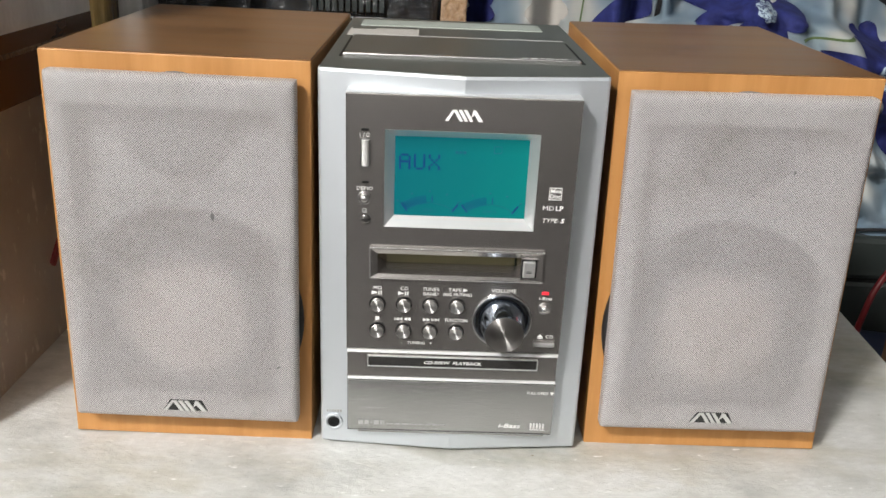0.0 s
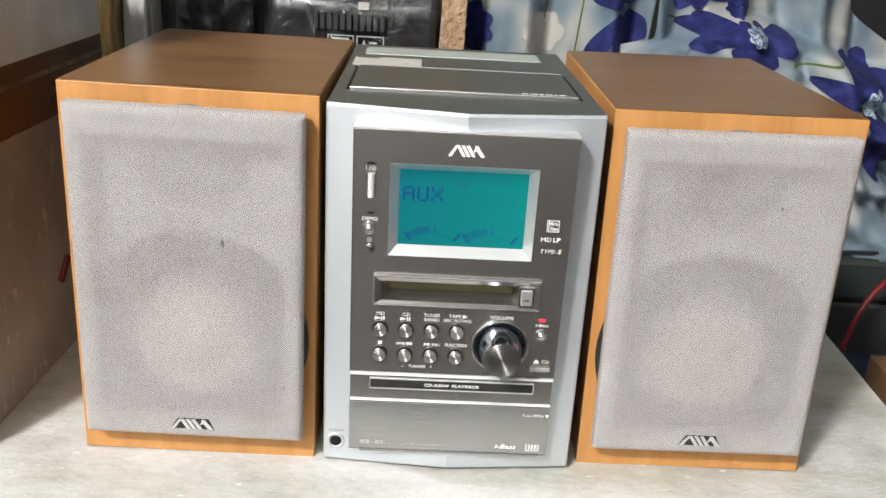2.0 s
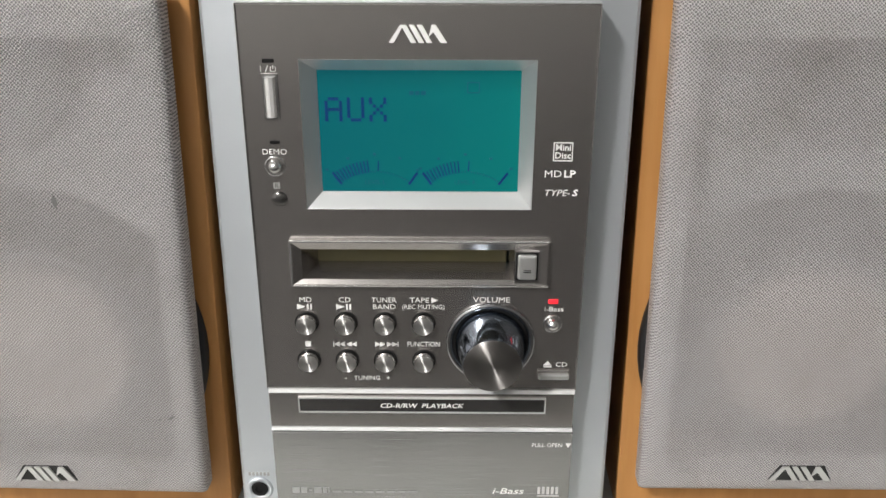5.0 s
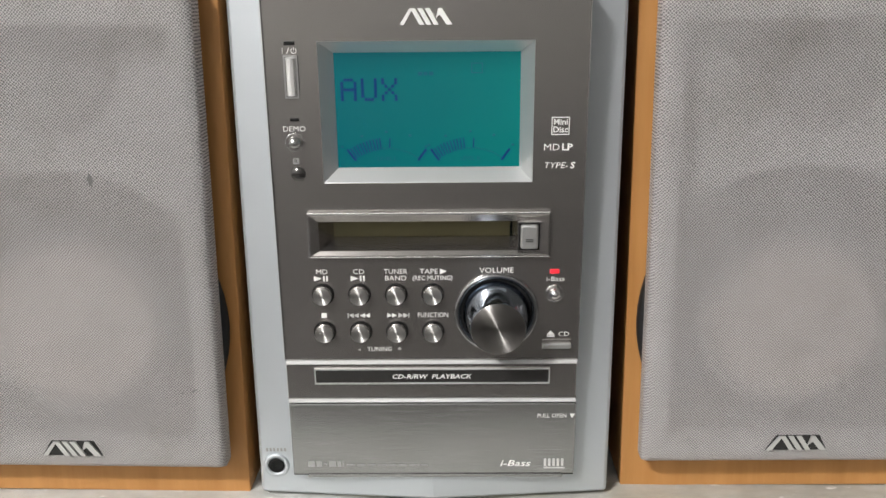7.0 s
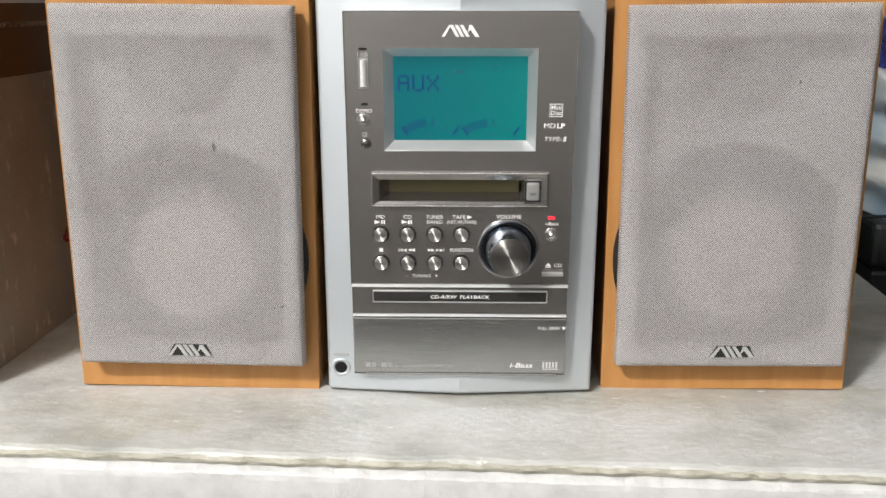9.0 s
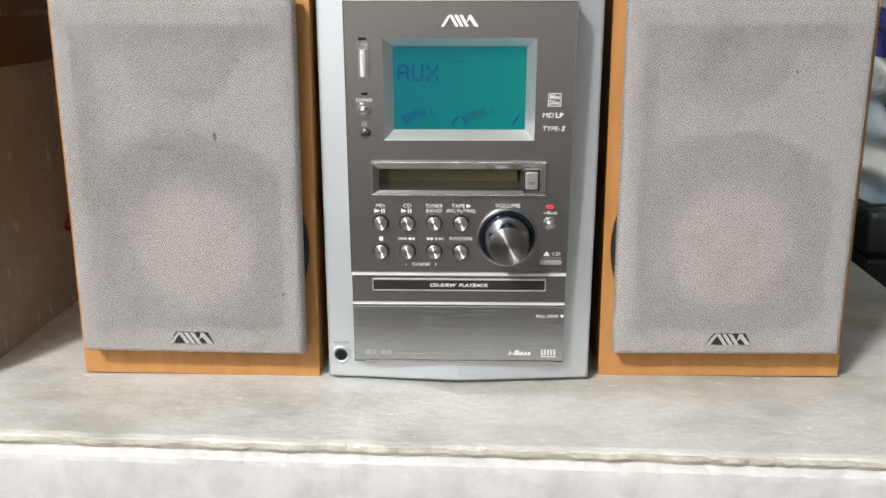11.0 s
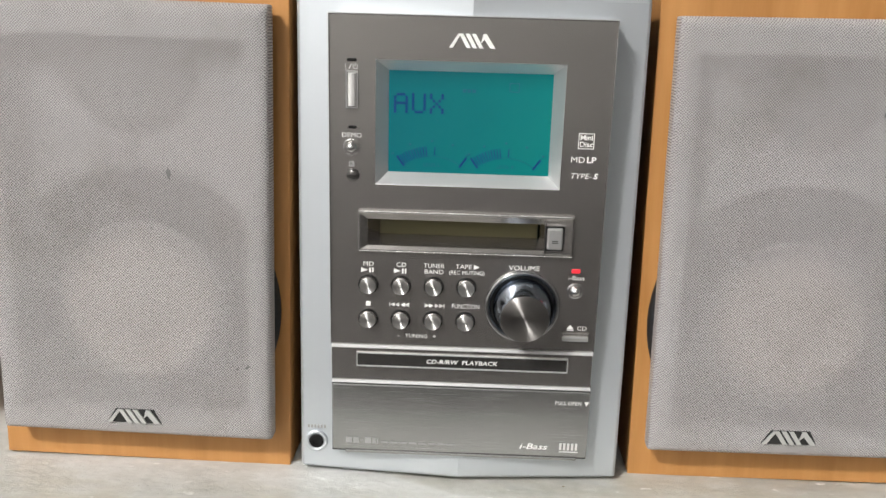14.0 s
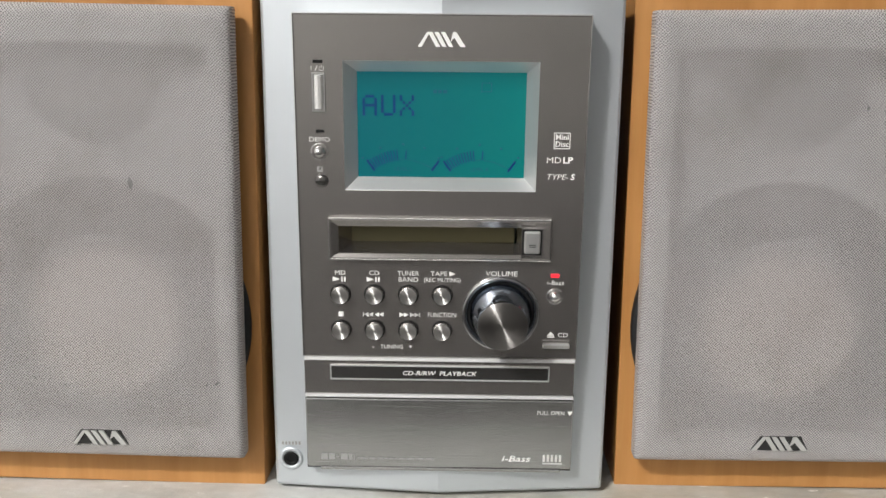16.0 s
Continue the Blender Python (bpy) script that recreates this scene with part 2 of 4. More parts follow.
M_FOAM_EDGE = mat("foam_edge", (0.5, 0.49, 0.40), 0.7)
f3 = noise_tex(M_FOAM_EDGE, coords(M_FOAM_EDGE, (90, 90, 300)), 1.0, 6.0, 0.7)
paint(M_FOAM_EDGE, ramp(M_FOAM_EDGE, f3, [(0.3, (0.33, 0.31, 0.24)), (0.65, (0.56, 0.54, 0.46))]))
bump(M_FOAM_EDGE, f3, 0.7, 0.002)

M_POLY = mat("polystyrene", (0.84, 0.84, 0.84), 0.55)


def beads():
    m = M_POLY
    n, l, b = tree(m)
    v = n.new("ShaderNodeTexVoronoi")
    v.feature = "DISTANCE_TO_EDGE"
    v.inputs["Scale"].default_value = 400.0
    l.new(coords(m), v.inputs["Vector"])
    g = noise_tex(m, coords(m), 45.0, 5.0, 0.6)
    h = num(m, "ADD", num(m, "MINIMUM", num(m, "MULTIPLY", v.outputs["Distance"], 3.0), 0.5), g)
    paint(m, ramp(m, g, [(0.3, (0.52, 0.515, 0.505)), (0.6, (0.66, 0.655, 0.65))]))
    bump(m, h, 0.16, 0.0012)


beads()


M_FILM = bpy.data.materials.new("clear_film")
M_FILM.use_nodes = True


def clear_film():
    n, l = M_FILM.node_tree.nodes, M_FILM.node_tree.links
    n.remove(n["Principled BSDF"])
    clear, shine, mix, edge = n.new("ShaderNodeBsdfTransparent"), n.new("ShaderNodeBsdfGlossy"), n.new("ShaderNodeMixShader"), n.new("ShaderNodeFresnel")
    shine.inputs["Roughness"].default_value = 0.22
    edge.inputs["IOR"].default_value = 1.5
    l.new(edge.outputs[0], mix.inputs[0])
    l.new(clear.outputs[0], mix.inputs[1])
    l.new(shine.outputs[0], mix.inputs[2])
    l.new(mix.outputs[0], n["Material Output"].inputs["Surface"])


clear_film()


def crumpled(x0, x1, z0, z1, y, nx, nz, amp, freq, seed):
    """A sheet of thin film with sharp crumpled ridges."""
    bm = bmesh.new()
    g = []
    for j in range(nz + 1):
        row = []
        for i in range(nx + 1):
            x, z = x0 + (x1 - x0) * i / nx, z0 + (z1 - z0) * j / nz
            p = Vector((x * freq, z * freq * 0.7, seed))
            d = (1 - abs(noise.noise(p)) * 2) * 0.6 + (1 - abs(noise.noise(p * 2.3 + Vector((3, 1, 0)))) * 2) * 0.4
            row.append(bm.verts.new((x, y - amp * d, z)))
        g.append(row)
    for a, b in zip(g, g[1:]):
        for i in range(nx):
            bm.faces.new((a[i], a[i + 1], b[i + 1], b[i]))
    return bm


def film(name, base, rough, dark, scale):
    """Something wrapped in clear shrink film: glossy, wrinkled."""
    m = mat(name, base, rough, coat=0.8)
    a = noise_tex(m, coords(m, scale), 1.0, 5.0, 0.6)
    paint(m, ramp(m, a, [(0.35, dark), (0.7, base)]))
    bump(m, a, 0.9, 0.012)
    return m


M_CARTON = mat("film_wrapped_carton", (0.17, 0.145, 0.125), 0.30, coat=0.5)
c1 = noise_tex(M_CARTON, coords(M_CARTON), 9.0, 4.0)
c2 = noise_tex(M_CARTON, coords(M_CARTON, (1, 1, 0.5)), 110.0, 3.0)
paint(M_CARTON, mixed(M_CARTON, 1.0, ramp(M_CARTON, c1, [(0.3, (0.23, 0.21, 0.193)), (0.7, (0.35, 0.325, 0.303))]),
                      ramp(M_CARTON, c2, [(0.60, (1, 1, 1)), (0.70, (1.7, 1.7, 1.7))]), "MULTIPLY"))
bump(M_CARTON, c2, 0.35, 0.002)
# upper carton: light caught by its film is painted in as paler grey
M_CARTON_SHEEN = mat("film_wrapped_sheen", (0.4, 0.37, 0.34), 0.22, coat=0.9)
cp = noise_tex(M_CARTON_SHEEN, coords(M_CARTON_SHEEN, (1, 1, 0.6)), 24.0, 6.0, 0.7)
paint(M_CARTON_SHEEN, ramp(M_CARTON_SHEEN, cp, [(0.3, (0.60, 0.59, 0.57)), (0.62, (0.76, 0.75, 0.73)), (0.74, (0.86, 0.85, 0.83))]))
bump(M_CARTON_SHEEN, cp, 0.4, 0.003)
M_TAPE = mat("brown_packing_tape", (0.115, 0.056, 0.022), 0.22, coat=0.3)
bump(M_TAPE, noise_tex(M_TAPE, coords(M_TAPE, (1, 8, 30)), 1.0, 3.0), 0.4, 0.004)
M_GEAR = film("wrapped_black_case", (0.024, 0.026, 0.028), 0.20, (0.008, 0.008, 0.009), (42, 42, 24))
M_GOLD = film("wrapped_gold_foil", (0.80, 0.56, 0.20), 0.14, (0.09, 0.050, 0.018), (70, 45, 4))
M_BROWN_WRAP = film("wrapped_brown_carton", (0.24, 0.15, 0.075), 0.25, (0.10, 0.06, 0.03), (30, 30, 22))
M_POST = film("bubble_wrapped_post", (0.60, 0.42, 0.28), 0.22, (0.34, 0.20, 0.10), (110, 110, 80))
M_WHITE_WRAP = film("white_sheet", (0.84, 0.84, 0.82), 0.2, (0.50, 0.50, 0.48), (30, 30, 5))
M_PRINT = mat("faint_case_print", (0.42, 0.44, 0.45), 0.4)
M_FABRIC = mat("pale_blue_cotton", (0.50, 0.60, 0.68), 0.75, spec=0.2)
t1 = noise_tex(M_FABRIC, coords(M_FABRIC), 11.0, 2.0)
t2 = noise_tex(M_FABRIC, coords(M_FABRIC), 1400.0, 2.0)
paint(M_FABRIC, ramp(M_FABRIC, t1, [(0.36, (0.24, 0.33, 0.41)), (0.50, (0.42, 0.50, 0.545)), (0.61, (0.64, 0.64, 0.61))]))
bump(M_FABRIC, t2, 0.15, 0.0004)
M_PETAL = mat("blue_print", (0.032, 0.036, 0.26), 0.7, spec=0.2)
p1 = noise_tex(M_PETAL, coords(M_PETAL), 60.0, 4.0)
paint(M_PETAL, ramp(M_PETAL, p1, [(0.3, (0.009, 0.010, 0.055)), (0.7, (0.026, 0.034, 0.155))]))
M_PETAL_PALE = mat("cream_print", (0.44, 0.415, 0.38), 0.75, spec=0.2)
M_STEM = mat("green_print", (0.085, 0.13, 0.045), 0.7)
M_HEART = mat("pale_heart_print", (0.40, 0.50, 0.57), 0.7)
M_CARD = mat("brown_cardboard", (0.16, 0.085, 0.04), 0.75)
bump(M_CARD, noise_tex(M_CARD, coords(M_CARD, (4, 4, 300)), 1.0, 3.0), 0.2, 0.0008)
M_DARKCASE = mat("dark_green_plastic", (0.022, 0.028, 0.026), 0.5)
M_REDCABLE = mat("red_cable", (0.16, 0.008, 0.010), 0.4)
M_BLUE_BAG = mat("blue_plastic_bag", (0.02, 0.03, 0.075), 0.35)
M_WALL_PALE = mat("room_wall_pale", (0.8, 0.8, 0.8), 0.85)
paint(M_WALL_PALE, ramp(M_WALL_PALE, noise_tex(M_WALL_PALE, coords(M_WALL_PALE), 3.0, 5.0), [(0.3, (0.74, 0.735, 0.725)), (0.7, (0.81, 0.805, 0.795))]))
# near-black colour stands in for the shade of the recess behind the goods
M_WALL_SHADE = mat("room_wall_shade", (0.10, 0.10, 0.10), 0.85)
paint(M_WALL_SHADE, ramp(M_WALL_SHADE, noise_tex(M_WALL_SHADE, coords(M_WALL_SHADE), 3.0, 5.0), [(0.3, (0.009, 0.009, 0.010)), (0.7, (0.014, 0.014, 0.015))]))
M_WALL_GREY = mat("room_wall_grey", (0.13, 0.13, 0.128), 0.85)
paint(M_WALL_GREY, ramp(M_WALL_GREY, noise_tex(M_WALL_GREY, coords(M_WALL_GREY), 3.0, 5.0), [(0.3, (0.14, 0.138, 0.135)), (0.7, (0.19, 0.187, 0.183))]))
M_FLOOR = mat("room_floor", (0.11, 0.10, 0.095), 0.6)
paint(M_FLOOR, ramp(M_FLOOR, noise_tex(M_FLOOR, coords(M_FLOOR), 6.0, 6.0), [(0.3, (0.018, 0.016, 0.015)), (0.7, (0.030, 0.027, 0.025))]))
M_CEIL = mat("ceiling_paint", (0.30, 0.30, 0.295), 0.9)
M_LAMP_BODY = mat("lamp_housing", (0.75, 0.75, 0.75), 0.4)
M_TUBE = mat("lit_tube", (0.9, 0.9, 0.9), 0.4, emit=(1.0, 0.97, 0.93), emit_power=TUBE_POWER)

M_TUBE_FILL = mat("faint_fill_tube", (0.9, 0.9, 0.9), 0.4, emit=(1.0, 0.97, 0.93), emit_power=6.0)


# ---- mesh helpers ----
def empty(name, m, label, category, group=""):
    ob = new(name)
    ob.empty_display_size = 0.02
    ob.matrix_basis = m
    return tagged(ob, label, category, group)


def part(name, bm, material, parent=None, label="", smooth=False):
    me = bpy.data.meshes.new(name)
    bmesh.ops.recalc_face_normals(bm, faces=bm.faces)
    for f in bm.faces:
        f.smooth = smooth
    bm.to_mesh(me)
    bm.free()
    me.materials.append(material)
    ob = new(name, me)
    ob.parent = parent
    return tagged(ob, label)


def box(x0, x1, y0, y1, z0, z1, bevel=0.0, segments=2, bm=None):
    own = bmesh.new()
    g = bmesh.ops.create_cube(own, size=1.0)
    for v in g["verts"]:
        v.co = Vector(((x0 + x1) / 2 + v.co.x * (x1 - x0), (y0 + y1) / 2 + v.co.y * (y1 - y0), (z0 + z1) / 2 + v.co.z * (z1 - z0)))
    if bevel:
        bmesh.ops.bevel(own, geom=own.edges[:], offset=bevel, segments=segments, profile=0.5, affect="EDGES")
    if bm is None:
        return own
    me = bpy.data.meshes.new("scratch")
    own.to_mesh(me)
    own.free()
    bm.from_mesh(me)
    bpy.data.meshes.remove(me)
    return bm


def lathe(profile, seg=48, cap=True):
    """Round form about the y axis from (radius, y) pairs, front first."""
    bm = bmesh.new()
    rings = []
    for r, y in profile:
        if r < 1e-7:
            rings.append([bm.verts.new((0, y, 0))])
        else:
            rings.append([bm.verts.new((r * math.cos(2 * math.pi * k / seg), y, r * math.sin(2 * math.pi * k / seg))) for k in range(seg)])
    for a, b in zip(rings, rings[1:]):
        for k in range(seg):
            q = (k + 1) % seg
            if len(a) == 1:
                bm.faces.new((a[0], b[k], b[q]))
            elif len(b) == 1:
                bm.faces.new((a[k], a[q], b[0]))
            else:
                bm.faces.new((a[k], a[q], b[q], b[k]))
    return bm


def funnel(rings, close=False):
    """Rectangular rings (x0, x1, z0, z1, y), joined one to the next."""
    bm = bmesh.new()
    made = [[bm.verts.new((x, y, z)) for x, z in ((x0, z0), (x1, z0), (x1, z1), (x0, z1))] for x0, x1, z0, z1, y in rings]
    for a, b in zip(made, made[1:]):
        for k in range(4):
            q = (k + 1) % 4
            bm.faces.new((a[k], a[q], b[q], b[k]))
    if close:
        bm.faces.new(made[-1])
    return bm


def flat(polys, y=0.0, thick=0.0003):
    """Flat shapes in the x-z plane, with a little thickness towards -y."""
    bm = bmesh.new()
    for poly in polys:
        a = [bm.verts.new((x, y, z)) for x, z in poly]
        b = [bm.verts.new((x, y - thick, z)) for x, z in poly]
        bm.faces.new(b)
        for k in range(len(a)):
            q = (k + 1) % len(a)
            bm.faces.new((a[k], a[q], b[q], b[k]))
    return bm


def bar(x0, x1, z0, z1):
    return [(x0, z0), (x1, z0), (x1, z1), (x0, z1)]


def moved(ob, x, y, z):
    ob.location = (x, y, z)
    return ob


def words(text, x, y, z, size, material, parent, align="CENTER", shear=0.0, wide=1.0, bold=-0.000008, name="lettering"):
    """Printed words on a front at depth y; size is the height of a capital."""
    cu = bpy.data.curves.new("scratch", "FONT")
    cu.body, cu.align_x, cu.align_y = text, align, "CENTER"
    cu.size, cu.shear, cu.offset, cu.resolution_u = size / 0.69, shear, bold, 2
    tmp = new("scratch", cu)
    bpy.context.view_layer.update()
    me = bpy.data.meshes.new_from_object(tmp)
    bpy.data.objects.remove(tmp)
    bpy.data.curves.remove(cu)
    me.transform(Matrix.Translation((x, y, z)) @ Matrix.Rotation(radians(90), 4, "X") @ Matrix.Diagonal((wide, 1, 1, 1)))
    me.materials.clear()
    me.materials.append(material)
    ob = new(name, me)
    ob.parent = parent
    return ob


def emblem(x, z, w, h):
    """Slanted strokes in a row: the maker's mark as a plain shape."""
    s, lo, hi, left = w / 5.0, z - h / 2, z + h / 2, x - w / 2
    out = [[(left, lo), (left + s * 0.42, lo), (left + s * 1.28, hi), (left + s * 0.98, hi)]]
    for i in (1.05, 1.72, 2.40):
        out.append([(left + s * i, hi), (left + s * (i + 0.46), hi), (left + s * (i + 1.30), lo), (left + s * (i + 0.84), lo)])
    out.append([(left + s * 3.42, z - h * 0.16), (left + s * 3.66, hi), (left + s * 4.02, hi), (left + s * 5.0, lo), (left + s * 4.44, lo), (left + s * 3.80, z + h * 0.12)])
    return out


# ---- the room ----
FLOOR_Z, CEIL_Z = -0.42, 2.25
X0, X1, Y0, Y1 = -2.0, 1.6, -2.4, 1.3
tagged(part("floor", box(X0 - 0.1, X1 + 0.1, Y0 - 0.1, Y1 + 0.1, FLOOR_Z - 0.1, FLOOR_Z), M_FLOOR), "plain grey floor of the room", "floor", kind="structure")
tagged(part("ceiling", box(X0 - 0.1, X1 + 0.1, Y0 - 0.1, Y1 + 0.1, CEIL_Z, CEIL_Z + 0.1), M_CEIL), "plain painted ceiling", "ceiling", kind="structure")
# walls added to close the room; the north one has the recess's shade painted in
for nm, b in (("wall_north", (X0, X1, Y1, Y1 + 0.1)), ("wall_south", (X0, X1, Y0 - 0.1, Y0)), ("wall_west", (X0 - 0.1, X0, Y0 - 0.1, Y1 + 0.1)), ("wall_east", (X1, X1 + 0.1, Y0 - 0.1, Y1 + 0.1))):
    tagged(part(nm, box(*b, FLOOR_Z, CEIL_Z), {"wall_north": M_WALL_SHADE, "wall_east": M_WALL_GREY}.get(nm, M_WALL_PALE)), "plain wall added to close the room", "wall", kind="structure")

def tube_lamp(m, half, lit, label):
    """A batten with its lit tube; the tube hangs at y = 0.065 before the mount."""
    ob = empty("tube_lamp", m, label, "lamp")
    part("housing", box(-half - 0.03, half + 0.03, 0.0, 0.045, -0.03, 0.03, 0.006), M_LAMP_BODY, ob)
    tb = lathe([(0, -half), (0.013, -half), (0.013, half), (0, half)], 20)
    tb.transform(Matrix.Translation((0, 0.065, 0)) @ Matrix.Rotation(radians(90), 4, "Z"))
    part("tube", tb, lit, ob, smooth=True)


tube_lamp(pose(LAMP_AT[0], LAMP_AT[1], CEIL_Z, -90, 0, 0), 0.20, M_TUBE, "short bright white tube lamp under the ceiling")
# body and glowing tube made up for the overhead fill
tube_lamp(pose(TOP_AT[0], TOP_AT[1], CEIL_Z, -90, 0, 0), 0.60, M_TUBE_FILL, "long faint fill tube added out of view under the ceiling")


# ---- support: polystyrene block with a foam sheet on it ----
def rough_slab(x0, x1, y0, y1, z0, z1, nx, amp, seed):
    """Slab whose front edge is torn and uneven."""
    bm = bmesh.new()
    rows = []
    for k in range(nx + 1):
        x = x0 + (x1 - x0) * k / nx
        p = Vector((x * 38, seed, 0))
        a = amp * (noise.noise(p) + 0.6 * noise.noise(p * 3.7))
        b = amp * (noise.noise(p + Vector((0, 9, 0))) + 0.6 * noise.noise((p + Vector((0, 4, 0))) * 4.1))
        c = amp * 0.5 * noise.noise(p * 2.3 + Vector((0, 0, 7)))
        rows.append([bm.verts.new(v) for v in ((x, y1, z1), (x, y0 + 0.004 + a, z1 + c * 0.2), (x, y0 + 0.0012 + a, z1 - 0.0008 + c * 0.3), (x, y0 + b, z1 - (z1 - z0) * 0.5), (x, y0 + 0.0012 + b * 0.7, z0), (x, y1, z0))])
    for a, b in zip(rows, rows[1:]):
        for k in range(6):
            q = (k + 1) % 6
            bm.faces.new((a[k], a[q], b[q], b[k]))
    bm.faces.new(rows[0])
    bm.faces.new(rows[-1])
    return bm


def torn_block(x0, x1, y0, y1, z0, z1, nx, nz, amp):
    """Block whose front top edge has crumbled bead by bead."""
    bm = bmesh.new()
    grid = []
    for k in range(nx + 1):
        x = x0 + (x1 - x0) * k / nx
        col = [bm.verts.new((x, y1, z1))]
        p = Vector((x * 60, 3.3, 1.0))
        n1 = noise.noise(p) + 0.7 * noise.noise(p * 3.1)
        col.append(bm.verts.new((x, y0 + 0.006 + amp * n1, z1)))
        for j in range(nz + 1):
            f = j / nz
            fall = math.exp(-f * 22)
            d = noise.noise(Vector((x * 160, j * 1.7, 5.0)))
            col.append(bm.verts.new((x, y0 + fall * (0.0022 + amp * 0.8 * n1) + 0.0005 * d, z1 - 0.0015 - (z1 - z0 - 0.0015) * f ** 1.8 + fall * 0.0012 * d)))
        col.append(bm.verts.new((x, y1, z0)))
        grid.append(col)
    for a, b in zip(grid, grid[1:]):
        for k in range(len(a)):
            q = (k + 1) % len(a)
            bm.faces.new((a[k], a[q], b[q], b[k]))
    bm.faces.new(grid[0])
    bm.faces.new(grid[-1])
    return bm


FX0, FX1, FY0, FY1 = -0.50, 0.334, -0.066, 0.34
block = tagged(part("polystyrene_block", torn_block(FX0, FX1, FY0 - 0.0045, FY1, FLOOR_Z, -0.0065, 340, 26, 0.0026), M_POLY), "white expanded polystyrene block with a crumbling edge", "packing block")
sheet = empty("foam_sheet", pose(0, 0, 0), "thin off-white packing foam sheet, dirty along its front edge", "foam sheet")
part("sheet", rough_slab(FX0, FX1, FY0 + 0.0012, FY1, -0.0065, 0.0, 300, 0.0022, 1.5), M_FOAM, sheet)
part("torn_edge", rough_slab(FX0, FX1, FY0, FY0 + 0.006, -0.0060, -0.0012, 300, 0.0024, 1.5), M_FOAM_EDGE, sheet, "grubby yellowish torn edge")


# ---- bookshelf speakers ----
SW, SH, SD = 0.1465, 0.2365, 0.222


def speaker(m, label):
    sp = empty("bookshelf_speaker", m, label, "speaker", "pair of bookshelf speakers")
    cab = part("cabinet", box(-SW / 2, SW / 2, 0.0, SD, 0.0, SH, 0.0005, 2), M_WOOD_FRONT, sp)
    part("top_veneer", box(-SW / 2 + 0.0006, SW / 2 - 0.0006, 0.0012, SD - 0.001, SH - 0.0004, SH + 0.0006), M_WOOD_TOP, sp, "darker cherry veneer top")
    wz = 0.083
    part("baffle", box(-0.0640, 0.0640, -0.0010, 0.0005, 0.0226, 0.2252, 0.0002), M_BAFFLE, sp, "pale grey baffle behind the grille")
    wf = part("woofer", lathe([(0.0690, 0.0), (0.0690, -0.0028), (0.0678, -0.0040), (0.0560, -0.0040), (0.0545, -0.0015), (0.0505, -0.0030), (0.0455, -0.0022), (0.0400, -0.0004), (0.0400, 0.0)], 64), M_BLACK, sp, "black woofer frame with rubber surround", True)
    for v in wf.data.vertices:
        v.co.z = max(v.co.z, -0.0615)
    moved(wf, 0, 0, wz)
    part("cone", lathe([(0.0398, -0.0026), (0.036, -0.0022), (0.018, -0.0024), (0.015, -0.0032), (0.0, -0.0065)], 48), M_CONE, wf, "pale woofer cone", True)
    tw = part("tweeter", lathe([(0.0300, 0.0), (0.0300, -0.0025), (0.0285, -0.0035), (0.0150, -0.0020), (0.0120, -0.0020), (0.0, -0.0055)], 48), M_TWEETER, sp, "dark grey tweeter", True)
    moved(tw, 0, 0, 0.1978)
    gx, g0, g1 = 0.0667, 0.0200, 0.2278
    frame_rings = [(-gx + e, gx - e, g0 + e, g1 - e, y) for e, y in ((0.0003, -0.0045), (0.0003, -0.0116), (0.0009, -0.0133), (0.0023, -0.0148), (0.0048, -0.0158))]
    frame_rings += [(-gx + 0.010, gx - 0.010, g0 + 0.012, g1 - 0.016, -0.0161), (-gx + 0.010, gx - 0.010, g0 + 0.012, g1 - 0.016, -0.0045), frame_rings[0]]
    frame_bm = funnel(frame_rings)
    gr = part("grille", frame_bm, M_GRILLE_FRAME, sp, "removable grille with pale woven cloth")
    # the cloth, pulled round the frame with soft edges
    rings = []
    for inset, y in ((0.0, -0.0050), (0.0, -0.0118), (0.0006, -0.0136), (0.0020, -0.0152), (0.0045, -0.0162), (0.0085, -0.0166)):
        rings.append((-gx + inset, gx - inset, g0 + inset, g1 - inset, y))
    cb = bmesh.new()
    loops = []
    for x0, x1, z0, z1, y in rings:
        r, pts = 0.0016, []
        for cx, cz, a0 in ((x1 - r, z1 - r, 0), (x0 + r, z1 - r, 90), (x0 + r, z0 + r, 180), (x1 - r, z0 + r, 270)):
            for k in range(7):
                a = radians(a0 + 15 * k)
                pts.append((cx + r * math.cos(a), y, cz + r * math.sin(a)))
        loops.append([cb.verts.new(p) for p in pts])
    for a, b in zip(loops, loops[1:]):
        for k in range(len(a)):
            q = (k + 1) % len(a)
            cb.faces.new((a[k], a[q], b[q], b[k]))
    cb.faces.new(loops[-1])
    part("cloth", cb, M_CLOTH, gr, "pale silver-grey woven cloth, lightly soiled", True)
    for leg_x in (-gx + 0.006, gx - 0.006):
        for leg_z in (g0 + 0.006, g1 - 0.006):
            pg = lathe([(0, -0.006), (0.003, -0.006), (0.003, 0.0), (0, 0.0)], 16)
            pg.transform(Matrix.Translation((leg_x, 0, leg_z)))
            part("peg", pg, M_BLACK, gr)
    bd = part("badge", flat([[(x, z) for x, z in ((-0.0132, 0.0276), (0.0132, 0.0276), (0.0098, 0.0346), (-0.0090, 0.0346))]], -0.0166, 0.0004), M_BADGE_DARK, gr, "small dark badge")
    part("emblem", flat(emblem(0.0, 0.0311, 0.0258, 0.0066), -0.0169, 0.0009), M_BADGE, bd, "raised silver slanted strokes")
    return sp


